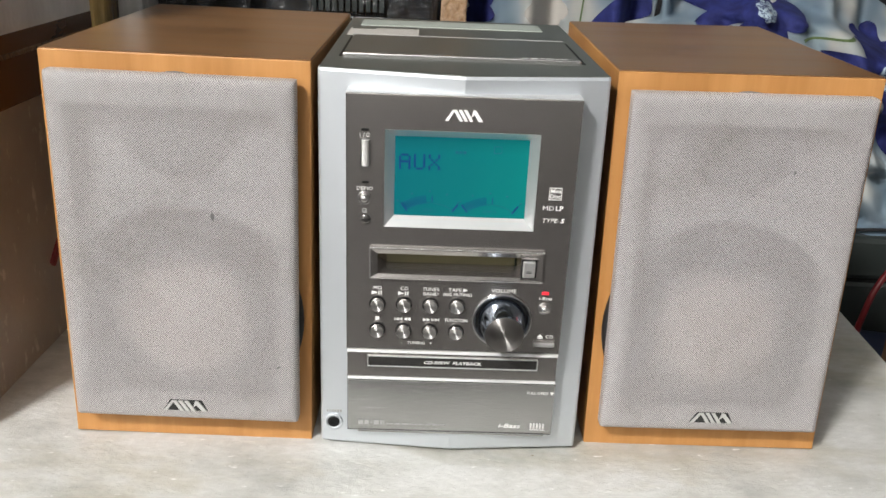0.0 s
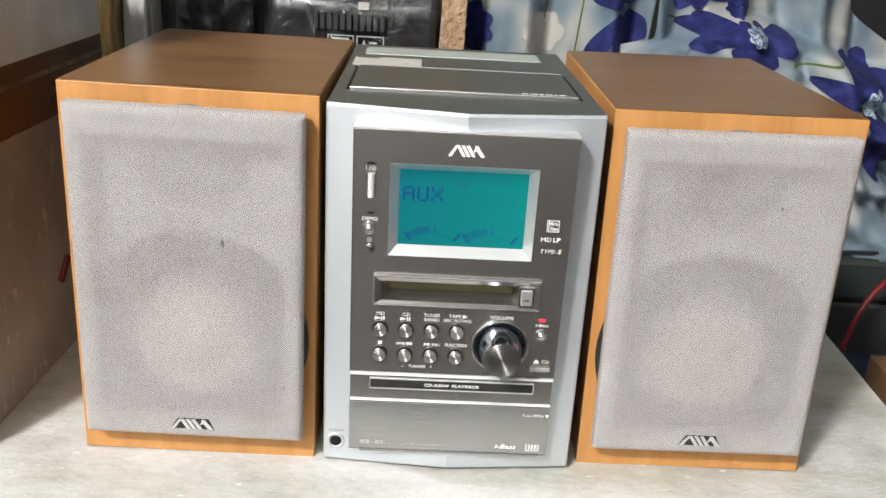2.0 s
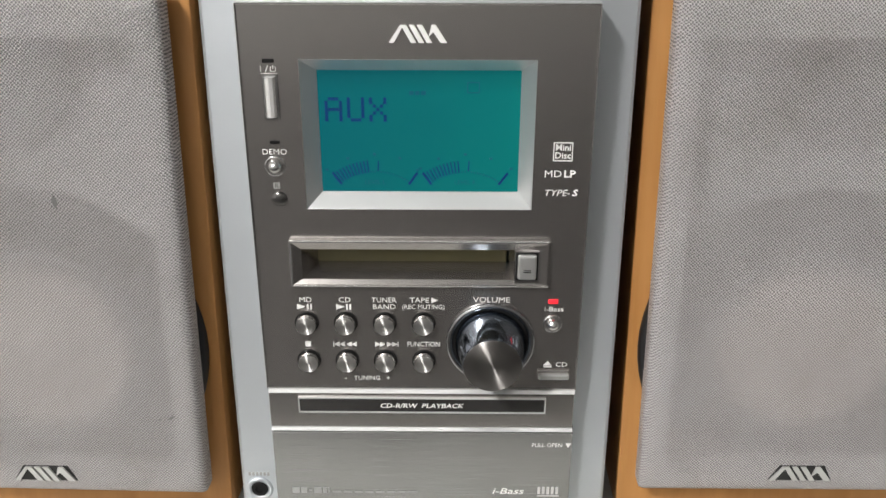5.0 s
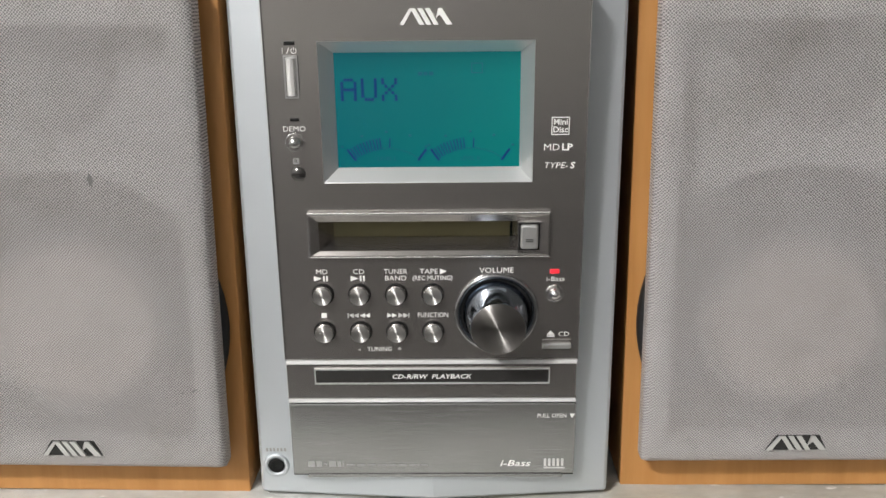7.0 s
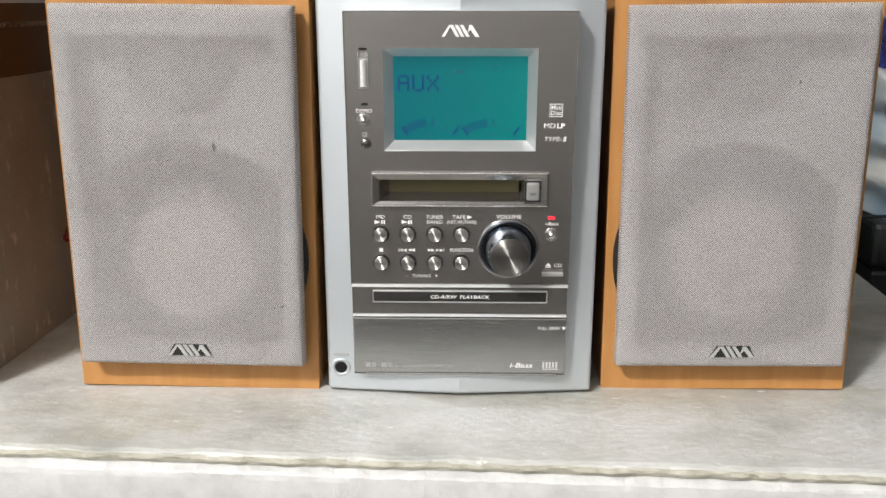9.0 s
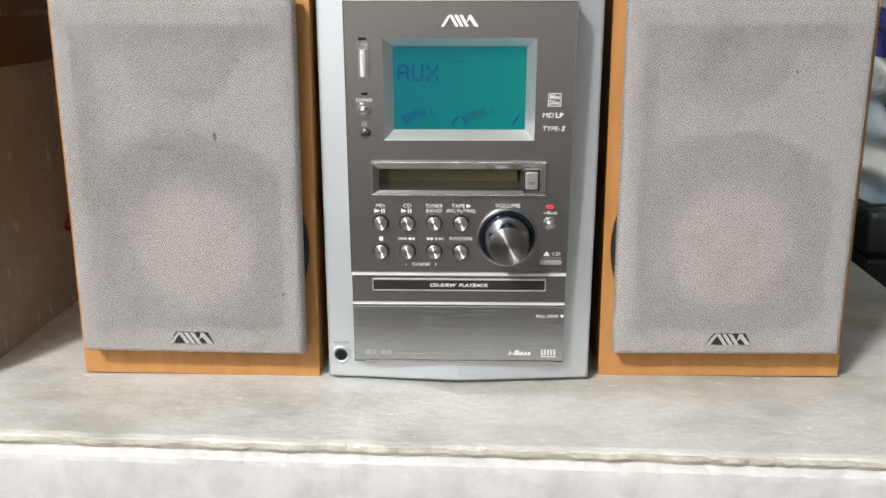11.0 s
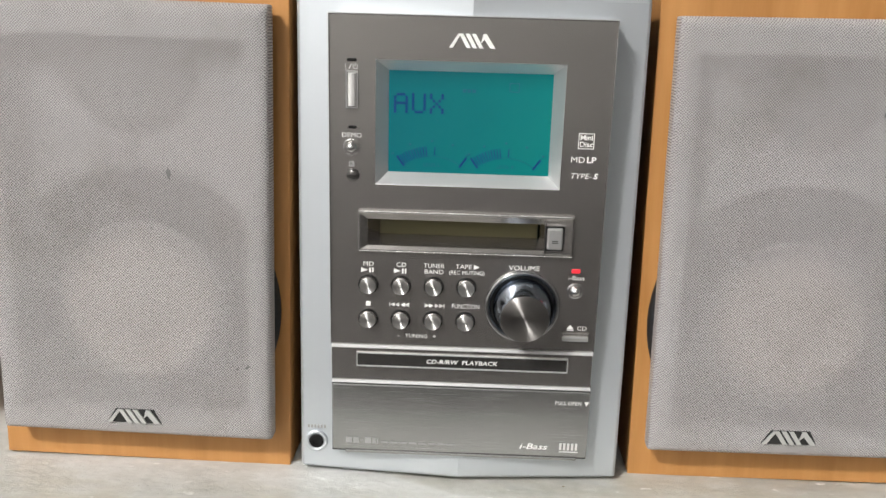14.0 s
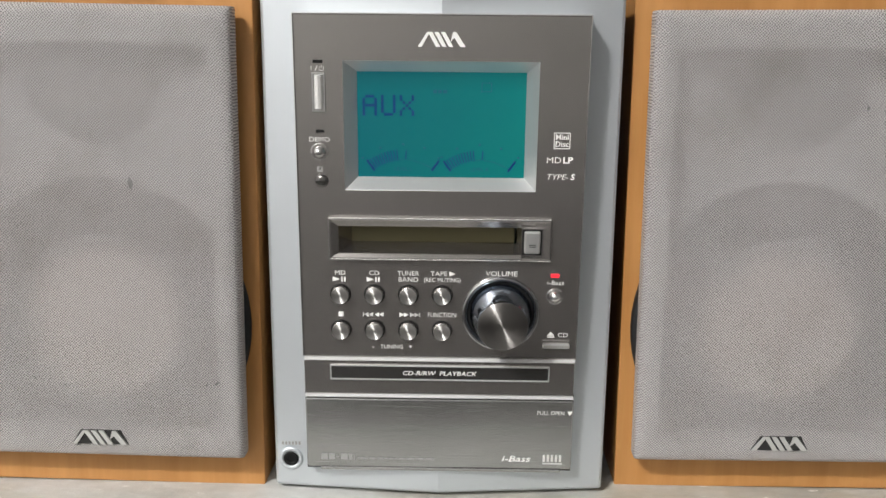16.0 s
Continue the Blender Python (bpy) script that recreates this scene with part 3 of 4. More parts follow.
def stain(sp, x, z, w, h, tilt):
    """A small dark scuff on the cloth of a speaker's grille."""
    gr = [c for c in sp.children if c.name.startswith("grille")][0]
    rnd = random.Random(int(x * 1e5))
    pts = []
    for k in range(14):
        a = 2 * math.pi * k / 14
        r = 0.6 + 0.6 * rnd.random()
        u, v = w * r * math.cos(a), h * r * math.sin(a)
        pts.append((x + u * math.cos(tilt) - v * math.sin(tilt), z + u * math.sin(tilt) + v * math.cos(tilt)))
    part("scuff", flat([pts], -0.01662, 0.00012), M_SCUFF, gr, "small dark scuff")


L_AT, R_AT = pose(-0.1592, 0.0178, 0.0003, 0, 0.6, 1.8), pose(0.1594, 0.0343, 0.0003, 0, -0.6, 1.5)
left_sp = speaker(L_AT, "cherry-veneered bookshelf speaker with pale cloth grille, on the foam sheet")
right_sp = speaker(R_AT, "cherry-veneered bookshelf speaker with soiled pale grille, beside floral cloth")


stain(left_sp, 0.0210, 0.1515, 0.0010, 0.0030, 0.05)
stain(left_sp, 0.0560, 0.0590, 0.0017, 0.0006, 0.5)
stain(left_sp, 0.0510, 0.0580, 0.0010, 0.0003, 0.1)
stain(right_sp, 0.0255, 0.1865, 0.0006, 0.0014, -0.5)


# ---- the mini stereo ----
unit = empty("mini_stereo", pose(0.0002, 0.006, 0.0, 0, 0, 2.4), "silver compact mini stereo with lit teal display, between the speakers", "stereo")
HX, UT, UB, PX = 0.0788, 0.2340, 0.0025, 0.0623


def front_y(x, z):
    """The front frame is a shallow prow, deeper towards the top."""
    f = (z - UB) / (UT - UB)
    mid = 0.0055 * (1 - f) - 0.0010 * f
    return mid + (0.0125 - mid) * abs(x) / HX


def frame_front():
    bm = bmesh.new()
    xs = [-HX, -0.0775, -0.070, -PX] + [PX * k / 8 for k in range(-7, 8)] + [PX, 0.070, 0.0775, HX]
    zs = [UB, UB + 0.0016] + [0.016 + (0.2246 - 0.016) * k / 10 for k in range(11)] + [UT - 0.0016, UT]
    g = []
    for z in zs:
        row = []
        for x in xs:
            y = front_y(x, z)
            if z in (UB, UT):
                y += 0.0014
            if abs(x) > HX - 1e-6:
                y += 0.0010
            row.append(bm.verts.new((x, y, z)))
        g.append(row)
    for a, b in zip(g, g[1:]):
        for k in range(len(a) - 1):
            inside = abs(a[k].co.x + a[k + 1].co.x) / 2 < PX and 0.016 < (a[k].co.z + b[k].co.z) / 2 < 0.2246
            if not inside:
                bm.faces.new((a[k], a[k + 1], b[k + 1], b[k]))
    lo, hi = xs.index(-PX), xs.index(PX)
    hole = g[2][lo:hi + 1] + [r[hi] for r in g[3:12]] + g[12][lo:hi + 1][::-1] + [r[lo] for r in g[3:12]][::-1]
    deep = [bm.verts.new((v.co.x, 0.021, v.co.z)) for v in hole]
    for k in range(len(hole)):
        q = (k + 1) % len(hole)
        bm.faces.new((hole[k], hole[q], deep[q], deep[k]))
    rim = g[0] + [r[-1] for r in g[1:-1]] + g[-1][::-1] + [r[0] for r in g[1:-1]][::-1]
    back = [bm.verts.new((v.co.x, 0.022, v.co.z)) for v in rim]
    for k in range(len(rim)):
        q = (k + 1) % len(rim)
        bm.faces.new((rim[k], rim[q], back[q], back[k]))
    bm.faces.new(back)
    return bm


part("cabinet", box(-HX + 0.0004, HX - 0.0004, 0.0215, 0.2350, UB, UT - 0.0006, 0.0012), M_TOP, unit, "grey painted cabinet")


def top_cover():
    bm = bmesh.new()
    outline = [(-HX + 0.0006, front_y(HX, UT) + 0.0022)] + [(HX * k / 6, front_y(HX * k / 6, UT) + 0.0014) for k in range(-5, 6)] + [(HX - 0.0006, front_y(HX, UT) + 0.0022), (HX - 0.0006, 0.2340), (-HX + 0.0006, 0.2340)]
    lo = [bm.verts.new((x, y, UT - 0.0010)) for x, y in outline]
    hi = [bm.verts.new((x, y, UT + 0.0004)) for x, y in outline]
    bm.faces.new(hi)
    for k in range(len(lo)):
        q = (k + 1) % len(lo)
        bm.faces.new((lo[k], lo[q], hi[q], hi[k]))
    return bm


part("top_plate", top_cover(), M_TOP, unit, "dark grey top plate")
part("front_frame", frame_front(), M_SILVER, unit, "silver front frame with a shallow prow")
for fx in (-0.06, 0.06):
    for fy in (0.04, 0.20):
        ft = lathe([(0, -UB - 0.0005), (0.008, -UB - 0.0005), (0.008, 0.0), (0, 0.0)], 20)
        ft.transform(Matrix.Translation((fx, fy, 0)) @ Matrix.Rotation(radians(-90), 4, "X") @ Matrix.Translation((0, 0, 0)))
        bmesh.ops.translate(ft, verts=ft.verts, vec=(0, 0, UB + 0.0005 if min(v.co.z for v in ft.verts) < -1e-4 else 0))
        part("foot", ft, M_BLACK, unit)

# top: disc lid, its bright edges, the label and the vent strip
lid = part("disc_lid", box(-0.0690, 0.0680, 0.0518, 0.1310, UT - 0.001, UT + 0.0020, 0.0006), M_LID, unit, "grey disc lid")
part("front_edge", box(-0.0690, 0.0680, 0.0492, 0.0518, UT - 0.001, UT + 0.0028, 0.0008), M_CHROME_SOFT, lid, "bright metal edge")
for sx in (-0.0712, 0.0686):
    part("side_gap", box(sx, sx + 0.0022, 0.0500, 0.1330, UT, UT + 0.0006), M_DARK, lid)
part("rear_edge", box(-0.0700, 0.0680, 0.1310, 0.1330, UT - 0.001, UT + 0.0022, 0.0005), M_INK_GREY, lid)
lb = bmesh.new()
for k, (a, b) in enumerate(((0.034, 0.0375), (0.0395, 0.0435), (0.045, 0.047), (0.0485, 0.0525), (0.054, 0.0555), (0.057, 0.061))):
    box(a, b, 0.0548, 0.0563, UT + 0.0018, UT + 0.0023, bm=lb)
part("lettering", lb, M_INK, lid)
part("sticker", box(-0.0745, -0.0270, 0.1390, 0.1740, UT, UT + 0.0008, 0.0003), M_LABEL, unit, "worn pale paper sticker")
part("sticker_print", box(-0.0730, -0.0570, 0.1680, 0.1720, UT + 0.0006, UT + 0.0010), M_TOP, unit)
part("vent_strip", box(-0.0690, 0.0610, 0.1880, 0.2200, UT, UT + 0.0010, 0.0004), M_VENT, unit, "pale ribbed vent strip")

# the brushed panel, its glossy strip and the flap below
def pierced(x0, x1, z0, z1, y, depth, holes, edge=0.0006):
    """A slab with rectangular holes through its front."""
    bm = funnel([(x0, x1, z0, z1, depth), (x0, x1, z0, z1, y + edge), (x0 + edge, x1 - edge, z0 + edge, z1 - edge, y)])
    bm.verts.ensure_lookup_table()
    xs = sorted({x0 + edge, x1 - edge, *(v for h in holes for v in h[:2])})
    zs = sorted({z0 + edge, z1 - edge, *(v for h in holes for v in h[2:])})
    vs = {(x, z): bm.verts.new((x, y, z)) for x in xs for z in zs}
    for a, b in zip(xs, xs[1:]):
        for c, d in zip(zs, zs[1:]):
            mx, mz = (a + b) / 2, (c + d) / 2
            if not any(h[0] < mx < h[1] and h[2] < mz < h[3] for h in holes):
                bm.faces.new((vs[a, c], vs[b, c], vs[b, d], vs[a, d]))
    bmesh.ops.remove_doubles(bm, verts=bm.verts, dist=1e-6)
    return bm


panel = part("front_panel", pierced(-PX, PX, 0.0725, 0.2245, 0.0, 0.0200, [(-0.0415, 0.0412, 0.1502, 0.2053), (-0.0470, 0.0470, 0.1208, 0.1366)]), M_STEEL, unit, "brushed steel front panel")
for ex in (-PX, PX - 0.0005):
    part("panel_edge", box(ex, ex + 0.0005, -0.0007, 0.0040, 0.0725, 0.2245, 0.0002), M_CHROME_SOFT, unit, "bright clear-coated panel edge")
part("panel_ledge", box(-PX, PX, 0.0004, 0.0200, 0.2244, 0.2250, 0.0002), M_LEDGE, unit, "bright top ledge of the panel")
strip = part("tray_strip", box(-PX + 0.0004, PX - 0.0004, -0.0004, 0.0200, 0.0545, 0.0712, 0.0003), M_STEEL, unit, "brushed strip below the buttons")


def slant_line(z0, z1):
    """A bright strip that slopes back towards its top."""
    bm = bmesh.new()
    a, b = -PX + 0.0006, PX - 0.0004
    prof = ((0.0040, z0), (-0.0015, z0), (-0.0018, z0 + 0.0003), (-0.0004, z1), (0.0040, z1))
    ends = [[bm.verts.new((x, y, z)) for y, z in prof] for x in (a, b)]
    for k in range(5):
        q = (k + 1) % 5
        bm.faces.new((ends[0][k], ends[0][q], ends[1][q], ends[1][k]))
    bm.faces.new(ends[0])
    bm.faces.new(ends[1])
    return bm


part("upper_line", slant_line(0.0711, 0.0724), M_LINE, unit, "bright metal line")
part("lower_line", slant_line(0.0530, 0.0543), M_LINE, unit, "bright metal line")
gloss = part("gloss_bar", box(-0.0495, 0.0500, -0.0010, 0.0, 0.0622, 0.0684, 0.0003), M_GLOSS, strip, "smoked glossy bar")
gl = bmesh.new()
box(-0.0495, 0.0500, -0.0014, -0.0004, 0.0617, 0.0622, bm=gl)
box(-0.0495, 0.0500, -0.0014, -0.0004, 0.0684, 0.0689, bm=gl)
box(0.0500, 0.0504, -0.0014, -0.0004, 0.0617, 0.0689, bm=gl)
box(-0.0499, -0.0495, -0.0014, -0.0004, 0.0617, 0.0689, bm=gl)
part("bar_rim", gl, M_LINE, gloss)
words("CD-R/RW  PLAYBACK", 0.0, -0.0012, 0.0651, 0.0020, M_INK, gloss, shear=0.2, wide=1.20, bold=0.00005)
flap = part("pull_flap", box(-PX + 0.0004, PX + 0.0002, -0.0004, 0.0200, 0.0168, 0.0520, 0.0007), M_DOOR, unit, "brushed pull-open flap")
part("flap_gap", box(-PX + 0.0002, PX, 0.0010, 0.0198, 0.0158, 0.0548), M_DARK, unit)
part("flap_lip", box(-0.0555, 0.0575, -0.0012, 0.0050, 0.0156, 0.0172, 0.0005), M_DOOR, flap)
words("PULL OPEN", 0.0520, -0.0006, 0.0458, 0.0019, M_INK, flap, wide=0.92)
part("arrow_mark", flat([[(0.0596, 0.0468), (0.0618, 0.0468), (0.0607, 0.0447)]], -0.0005), M_INK, flap)
part("model_print", flat([bar(-0.0552, -0.0522, 0.0208, 0.0238), bar(-0.0515, -0.0490, 0.0208, 0.0238), bar(-0.0482, -0.0468, 0.0220, 0.0225), bar(-0.0460, -0.0428, 0.0208, 0.0238), bar(-0.0422, -0.0406, 0.0208, 0.0238), bar(-0.0400, -0.0394, 0.0208, 0.0238)], -0.0005), M_INK_GREY, flap)
part("small_print", flat([bar(-0.038 + 0.0046 * k, -0.0345 + 0.0046 * k, 0.0212, 0.0220) for k in range(8)], -0.0005), M_INK_GREY, flap)
words("i-Bass", 0.0362, -0.0006, 0.0222, 0.0030, M_INK, flap, shear=0.25, wide=1.35, bold=0.00005)
part("disc_mark", flat([bar(0.0490 + 0.0019 * k, 0.0490 + 0.0019 * k + 0.0011, 0.0210, 0.0246) for k in range(5)] + [bar(0.0490, 0.0582, 0.0198, 0.0203)], -0.0005), M_INK_SOFT, flap)

# maker's mark
part("emblem", flat(emblem(0.0, 0.2143, 0.0200, 0.0060), -0.0001, 0.0009), M_INK, unit, "raised white slanted strokes")

# display
disp = part("display_frame", funnel([(-0.0417, 0.0414, 0.1500, 0.2055, 0.0001), (-0.0416, 0.0413, 0.1501, 0.2054, -0.0001), (-0.0414, 0.0411, 0.1503, 0.2052, 0.0), (-0.0363, 0.0364, 0.1553, 0.2008, 0.0055), (-0.0363, 0.0364, 0.1553, 0.2008, 0.0080)]), M_BEZEL, unit, "bevelled silver display frame")
lcd = part("screen", box(-0.0366, 0.0367, 0.0060, 0.0080, 0.1550, 0.2011), M_LCD, disp, "lit teal display")
GLYPHS = {"A": ("01110", "10001", "10001", "11111", "10001", "10001", "10001"), "U": ("10001", "10001", "10001", "10001", "10001", "10001", "01110"), "X": ("10001", "10001", "01010", "00100", "01010", "10001", "10001")}
px, pz = 0.00128, 0.00128
for i, ch in enumerate("AUX"):
    dots = []
    for r, line in enumerate(GLYPHS[ch]):
        for c, on in enumerate(line):
            if on == "1":
                x, z = -0.0340 + i * 0.0080 + c * px, 0.1908 - r * pz
                dots.append(bar(x, x + px * 0.84, z - pz * 0.84, z))
    part("dot_character", flat(dots, 0.0060, 0.0002), M_SEG, lcd, "dark blue dot character")


def meter(cx, cz, lit):
    out, dim = [], []
    for k in range(25):
        a = radians(126 - 72 * k / 24)
        r0, r1, w = 0.0217, 0.0264, 0.00021
        on = k < lit or k in (0, 24)
        if k in (0, 24):
            r0, r1, w = 0.0212, 0.0268, 0.00042
        if not on:
            r1 = r0 + 0.0007
        if k == 13:
            r0, r1, on = 0.0222, 0.0262, True
        d, e = (math.cos(a), math.sin(a)), (-math.sin(a) * w, math.cos(a) * w)
        q = [(cx + d[0] * r0 - e[0], cz + d[1] * r0 - e[1]), (cx + d[0] * r0 + e[0], cz + d[1] * r0 + e[1]), (cx + d[0] * r1 + e[0], cz + d[1] * r1 + e[1]), (cx + d[0] * r1 - e[0], cz + d[1] * r1 - e[1])]
        (out if on else dim).append(q)
    for a in (128, 110, 90, 71, 54):
        t = (cx + 0.0288 * math.cos(radians(a)), cz + 0.0288 * math.sin(radians(a)))
        dim.append(bar(t[0] - 0.0005, t[0] + 0.0005, t[1] - 0.0004, t[1] + 0.0004))
    return out, dim


for cx, word in ((-0.0166, "LEVEL L"), (0.0168, "LEVEL R")):
    on, dim = meter(cx, 0.1409, 11)
    for q in on:
        part("level_bar", flat([q], 0.0060, 0.0002), M_SEG, lcd)
    part("level_scale", flat(dim, 0.0060, 0.0002), M_SEG_DIM, lcd)
    words(word, cx, 0.0058, 0.1588, 0.0016, M_SEG_DIM, lcd)
part("faint_marks", flat([bar(-0.0035, -0.0020, 0.1918, 0.1932), bar(-0.0014, 0.0001, 0.1918, 0.1932), bar(0.0007, 0.0024, 0.1918, 0.1932), bar(0.0172, 0.0216, 0.1925, 0.1928), bar(0.0172, 0.0216, 0.1962, 0.1965), bar(0.0172, 0.0175, 0.1928, 0.1962), bar(0.0213, 0.0216, 0.1928, 0.1962)], 0.0060, 0.0002), M_SEG_DIM, lcd)

# left column
part("power_indicator", box(-0.0542, -0.0500, -0.0003, 0.001, 0.2042, 0.2056, 0.0002), M_DARK, unit)
def open_ring(x, z, r, w, a0, a1, n):
    """A ring of short flat strokes from angle a0 to a1."""
    out = []
    for k in range(n):
        p, q = (radians(a0 + (a1 - a0) * v / n) for v in (k, k + 1))
        out.append([(x + r * math.cos(p), z + r * math.sin(p)), (x + r * math.cos(q), z + r * math.sin(q)), (x + (r + w) * math.cos(q), z + (r + w) * math.sin(q)), (x + (r + w) * math.cos(p), z + (r + w) * math.sin(p))])
    return out


part("power_mark", flat([bar(-0.0549, -0.0547, 0.2011, 0.2032), [(-0.0533, 0.2011), (-0.0530, 0.2011), (-0.0521, 0.2032), (-0.0524, 0.2032)], bar(-0.0506, -0.0504, 0.2022, 0.2035)] + open_ring(-0.0505, 0.2021, 0.0009, 0.0002, -235, 55, 14), -0.0001), M_INK, unit)
pw = part("power_button_frame", funnel([(-0.0549, -0.0490, 0.1838, 0.2006, 0.0), (-0.0547, -0.0492, 0.1840, 0.2004, -0.0008), (-0.0541, -0.0498, 0.1846, 0.1998, -0.0008), (-0.0539, -0.0500, 0.1848, 0.1996, -0.0002)], True), M_CHROME, unit, "chrome power button")
pb = bmesh.new()
prof = [(-0.00185, -0.0004), (-0.0012, -0.0018), (0.0, -0.0023), (0.0012, -0.0018), (0.00185, -0.0004)]
cols = [[pb.verts.new((-0.05195 + a, b, z)) for a, b in prof] for z in (0.1851, 0.1993)]
for k in range(4):
    pb.faces.new((cols[0][k], cols[0][k + 1], cols[1][k + 1], cols[1][k]))
for c in cols:
    pb.faces.new(c)
part("power_button", pb, M_POWER, pw)
part("demo_indicator", box(-0.0536, -0.0500, -0.0003, 0.001, 0.1750, 0.1763, 0.0002), M_DARK, unit)
words("DEMO", -0.0521, -0.0002, 0.1720, 0.0021, M_INK, unit, wide=1.05)


def round_button(name, x, z, r, material, label="", dome=False):
    rim = part(name, lathe([(r * 1.13, 0.0), (r * 1.11, -0.0006), (r * 1.0, -0.0006), (r * 0.98, 0.0004), (0.0, 0.0004)], 40), M_CHROME if dome else M_DARK, unit, label, True)
    moved(rim, x, 0, z)
    if dome:
        pr = [(r * 0.80, 0.0), (r * 0.78, -0.0016), (r * 0.6, -0.0027), (r * 0.32, -0.0034), (0.0, -0.0037)]
    else:
        pr = [(r * 0.95, 0.0003), (r * 0.95, -0.0030), (r * 0.90, -0.0035)]
    part("cap_side", lathe(pr, 40), M_CHROME_SOFT, rim, smooth=True)
    if not dome:
        part("cap_face", lathe([(r * 0.90, -0.0035), (r * 0.5, -0.0034), (0.0, -0.0033)], 40), material, rim, "turned metal cap", True)
    return rim


round_button("demo_button", -0.0522, 0.1667, 0.0034, M_CHROME, "small domed chrome button", True)
part("remote_mark", flat([bar(-0.0534, -0.0510, 0.1580, 0.1604)], -0.0001), M_INK_GREY, unit)
words("R", -0.0522, -0.0005, 0.1592, 0.0017, M_DARK, unit)
moved(part("remote_sensor", lathe([(0.0030, 0.0), (0.0029, -0.0004), (0.0, -0.0004)], 32), M_GLOSS, unit, "smoked remote sensor", True), -0.0516, 0, 0.1540)

# right column marks
part("format_mark", flat([bar(0.0483, 0.0553, 0.1690, 0.1693), bar(0.0483, 0.0553, 0.1757, 0.1760), bar(0.0483, 0.0486, 0.1693, 0.1757), bar(0.0550, 0.0553, 0.1693, 0.1757)], -0.0001), M_INK, unit)
words("Mini", 0.0518, -0.0002, 0.1740, 0.0023, M_INK, unit, bold=0.00005)
words("Disc", 0.0518, -0.0002, 0.1710, 0.0023, M_INK, unit, bold=0.00005)
words("MD", 0.0486, -0.0002, 0.1640, 0.0026, M_INK, unit, wide=1.15)
words("LP", 0.0546, -0.0002, 0.1640, 0.0026, M_INK, unit, wide=1.15, bold=0.0001)
words("TYPE-", 0.0503, -0.0002, 0.1567, 0.0024, M_INK, unit, shear=0.22, wide=1.1)
words("S", 0.0568, -0.0002, 0.1567, 0.0024, M_INK, unit, shear=0.2, wide=1.15, bold=0.0001)

# disc slot
slot = part("disc_slot", funnel([(-0.0492, 0.0492, 0.1190, 0.1382, 0.0), (-0.0489, 0.0489, 0.1193, 0.1379, -0.0018), (-0.0481, 0.0481, 0.1201, 0.1371, -0.0021), (-0.0448, 0.0365, 0.1218, 0.1342, -0.0008), (-0.0400, 0.0340, 0.1252, 0.1334, 0.0090), (-0.0400, 0.0340, 0.1252, 0.1334, 0.0120)]), M_STEEL, unit, "bevelled disc slot surround")
part("slot_flap", box(-0.0402, 0.0332, 0.0095, 0.0110, 0.1250, 0.1336), M_FLAP, slot, "olive slot flap")
part("slot_top_edge", box(-0.0489, 0.0489, -0.0024, 0.0, 0.1372, 0.1383, 0.0005, 3), M_CHROME_SOFT, slot)
part("slot_bottom_edge", box(-0.0489, 0.0489, -0.0022, 0.0, 0.1189, 0.1196, 0.0003, 3), M_CHROME_SOFT, slot)
part("slot_side_edge", box(-0.0492, -0.0485, -0.0022, 0.0, 0.1192, 0.1380, 0.0003, 3), M_CHROME_SOFT, slot)
ej = part("eject_button_well", box(0.0360, 0.0446, -0.0024, 0.0, 0.1222, 0.1338, 0.0004), M_DARK, slot)
part("eject_button", box(0.0368, 0.0439, -0.0042, -0.0010, 0.1230, 0.1331, 0.0010, 3), M_EJECT, ej, "silver eject button")
part("eject_mark", flat([bar(0.0389, 0.0418, 0.1262, 0.1265), bar(0.0389, 0.0418, 0.1270, 0.1273)], -0.0041), M_DARK, ej)
part("eject_rim", funnel([(0.0356, 0.0450, 0.1218, 0.1342, -0.0010), (0.0357, 0.0449, 0.1219, 0.1341, -0.0026), (0.0361, 0.0445, 0.1223, 0.1337, -0.0026)]), M_CHROME, ej)

# the two rows of round buttons
for row, z in ((0, 0.1030), (1, 0.0862)):
    for k in range(4):
        x = -0.0445 + 0.0152 * k
        round_button("push_button", x, z - 0.0004, 0.0042, M_BUTTON, "round turned metal button")
TXT = 0.0021


def play_pause(x, z):
    return [[(x - 0.0034, z - 0.0011), (x - 0.0034, z + 0.0011), (x - 0.0002, z)], bar(x + 0.0004, x + 0.0011, z - 0.0011, z + 0.0011), bar(x + 0.0017, x + 0.0024, z - 0.0011, z + 0.0011)]


words("MD", -0.0445, -0.0002, 0.1125, TXT, M_INK, unit, wide=1.1)
words("CD", -0.0293, -0.0002, 0.1125, TXT, M_INK, unit, wide=1.1)
words("TUNER", -0.0141, -0.0002, 0.1125, TXT, M_INK, unit, wide=1.0)
words("BAND", -0.0141, -0.0002, 0.1096, TXT, M_INK, unit, wide=1.1)
words("TAPE", -0.0004, -0.0002, 0.1125, TXT, M_INK, unit, wide=1.1)
words("(REC MUTING)", 0.0011, -0.0002, 0.1096, 0.0019, M_INK, unit, wide=0.92)
part("play_mark", flat([[(0.0042, 0.1114), (0.0042, 0.1137), (0.0068, 0.11255)]], -0.0001), M_INK, unit)
for x in (-0.0445, -0.0293):
    part("play_pause_mark", flat(play_pause(x, 0.1096), -0.0001), M_INK, unit)
part("stop_mark", flat([bar(-0.0456, -0.0434, 0.0921, 0.0942)], -0.0001), M_INK, unit)


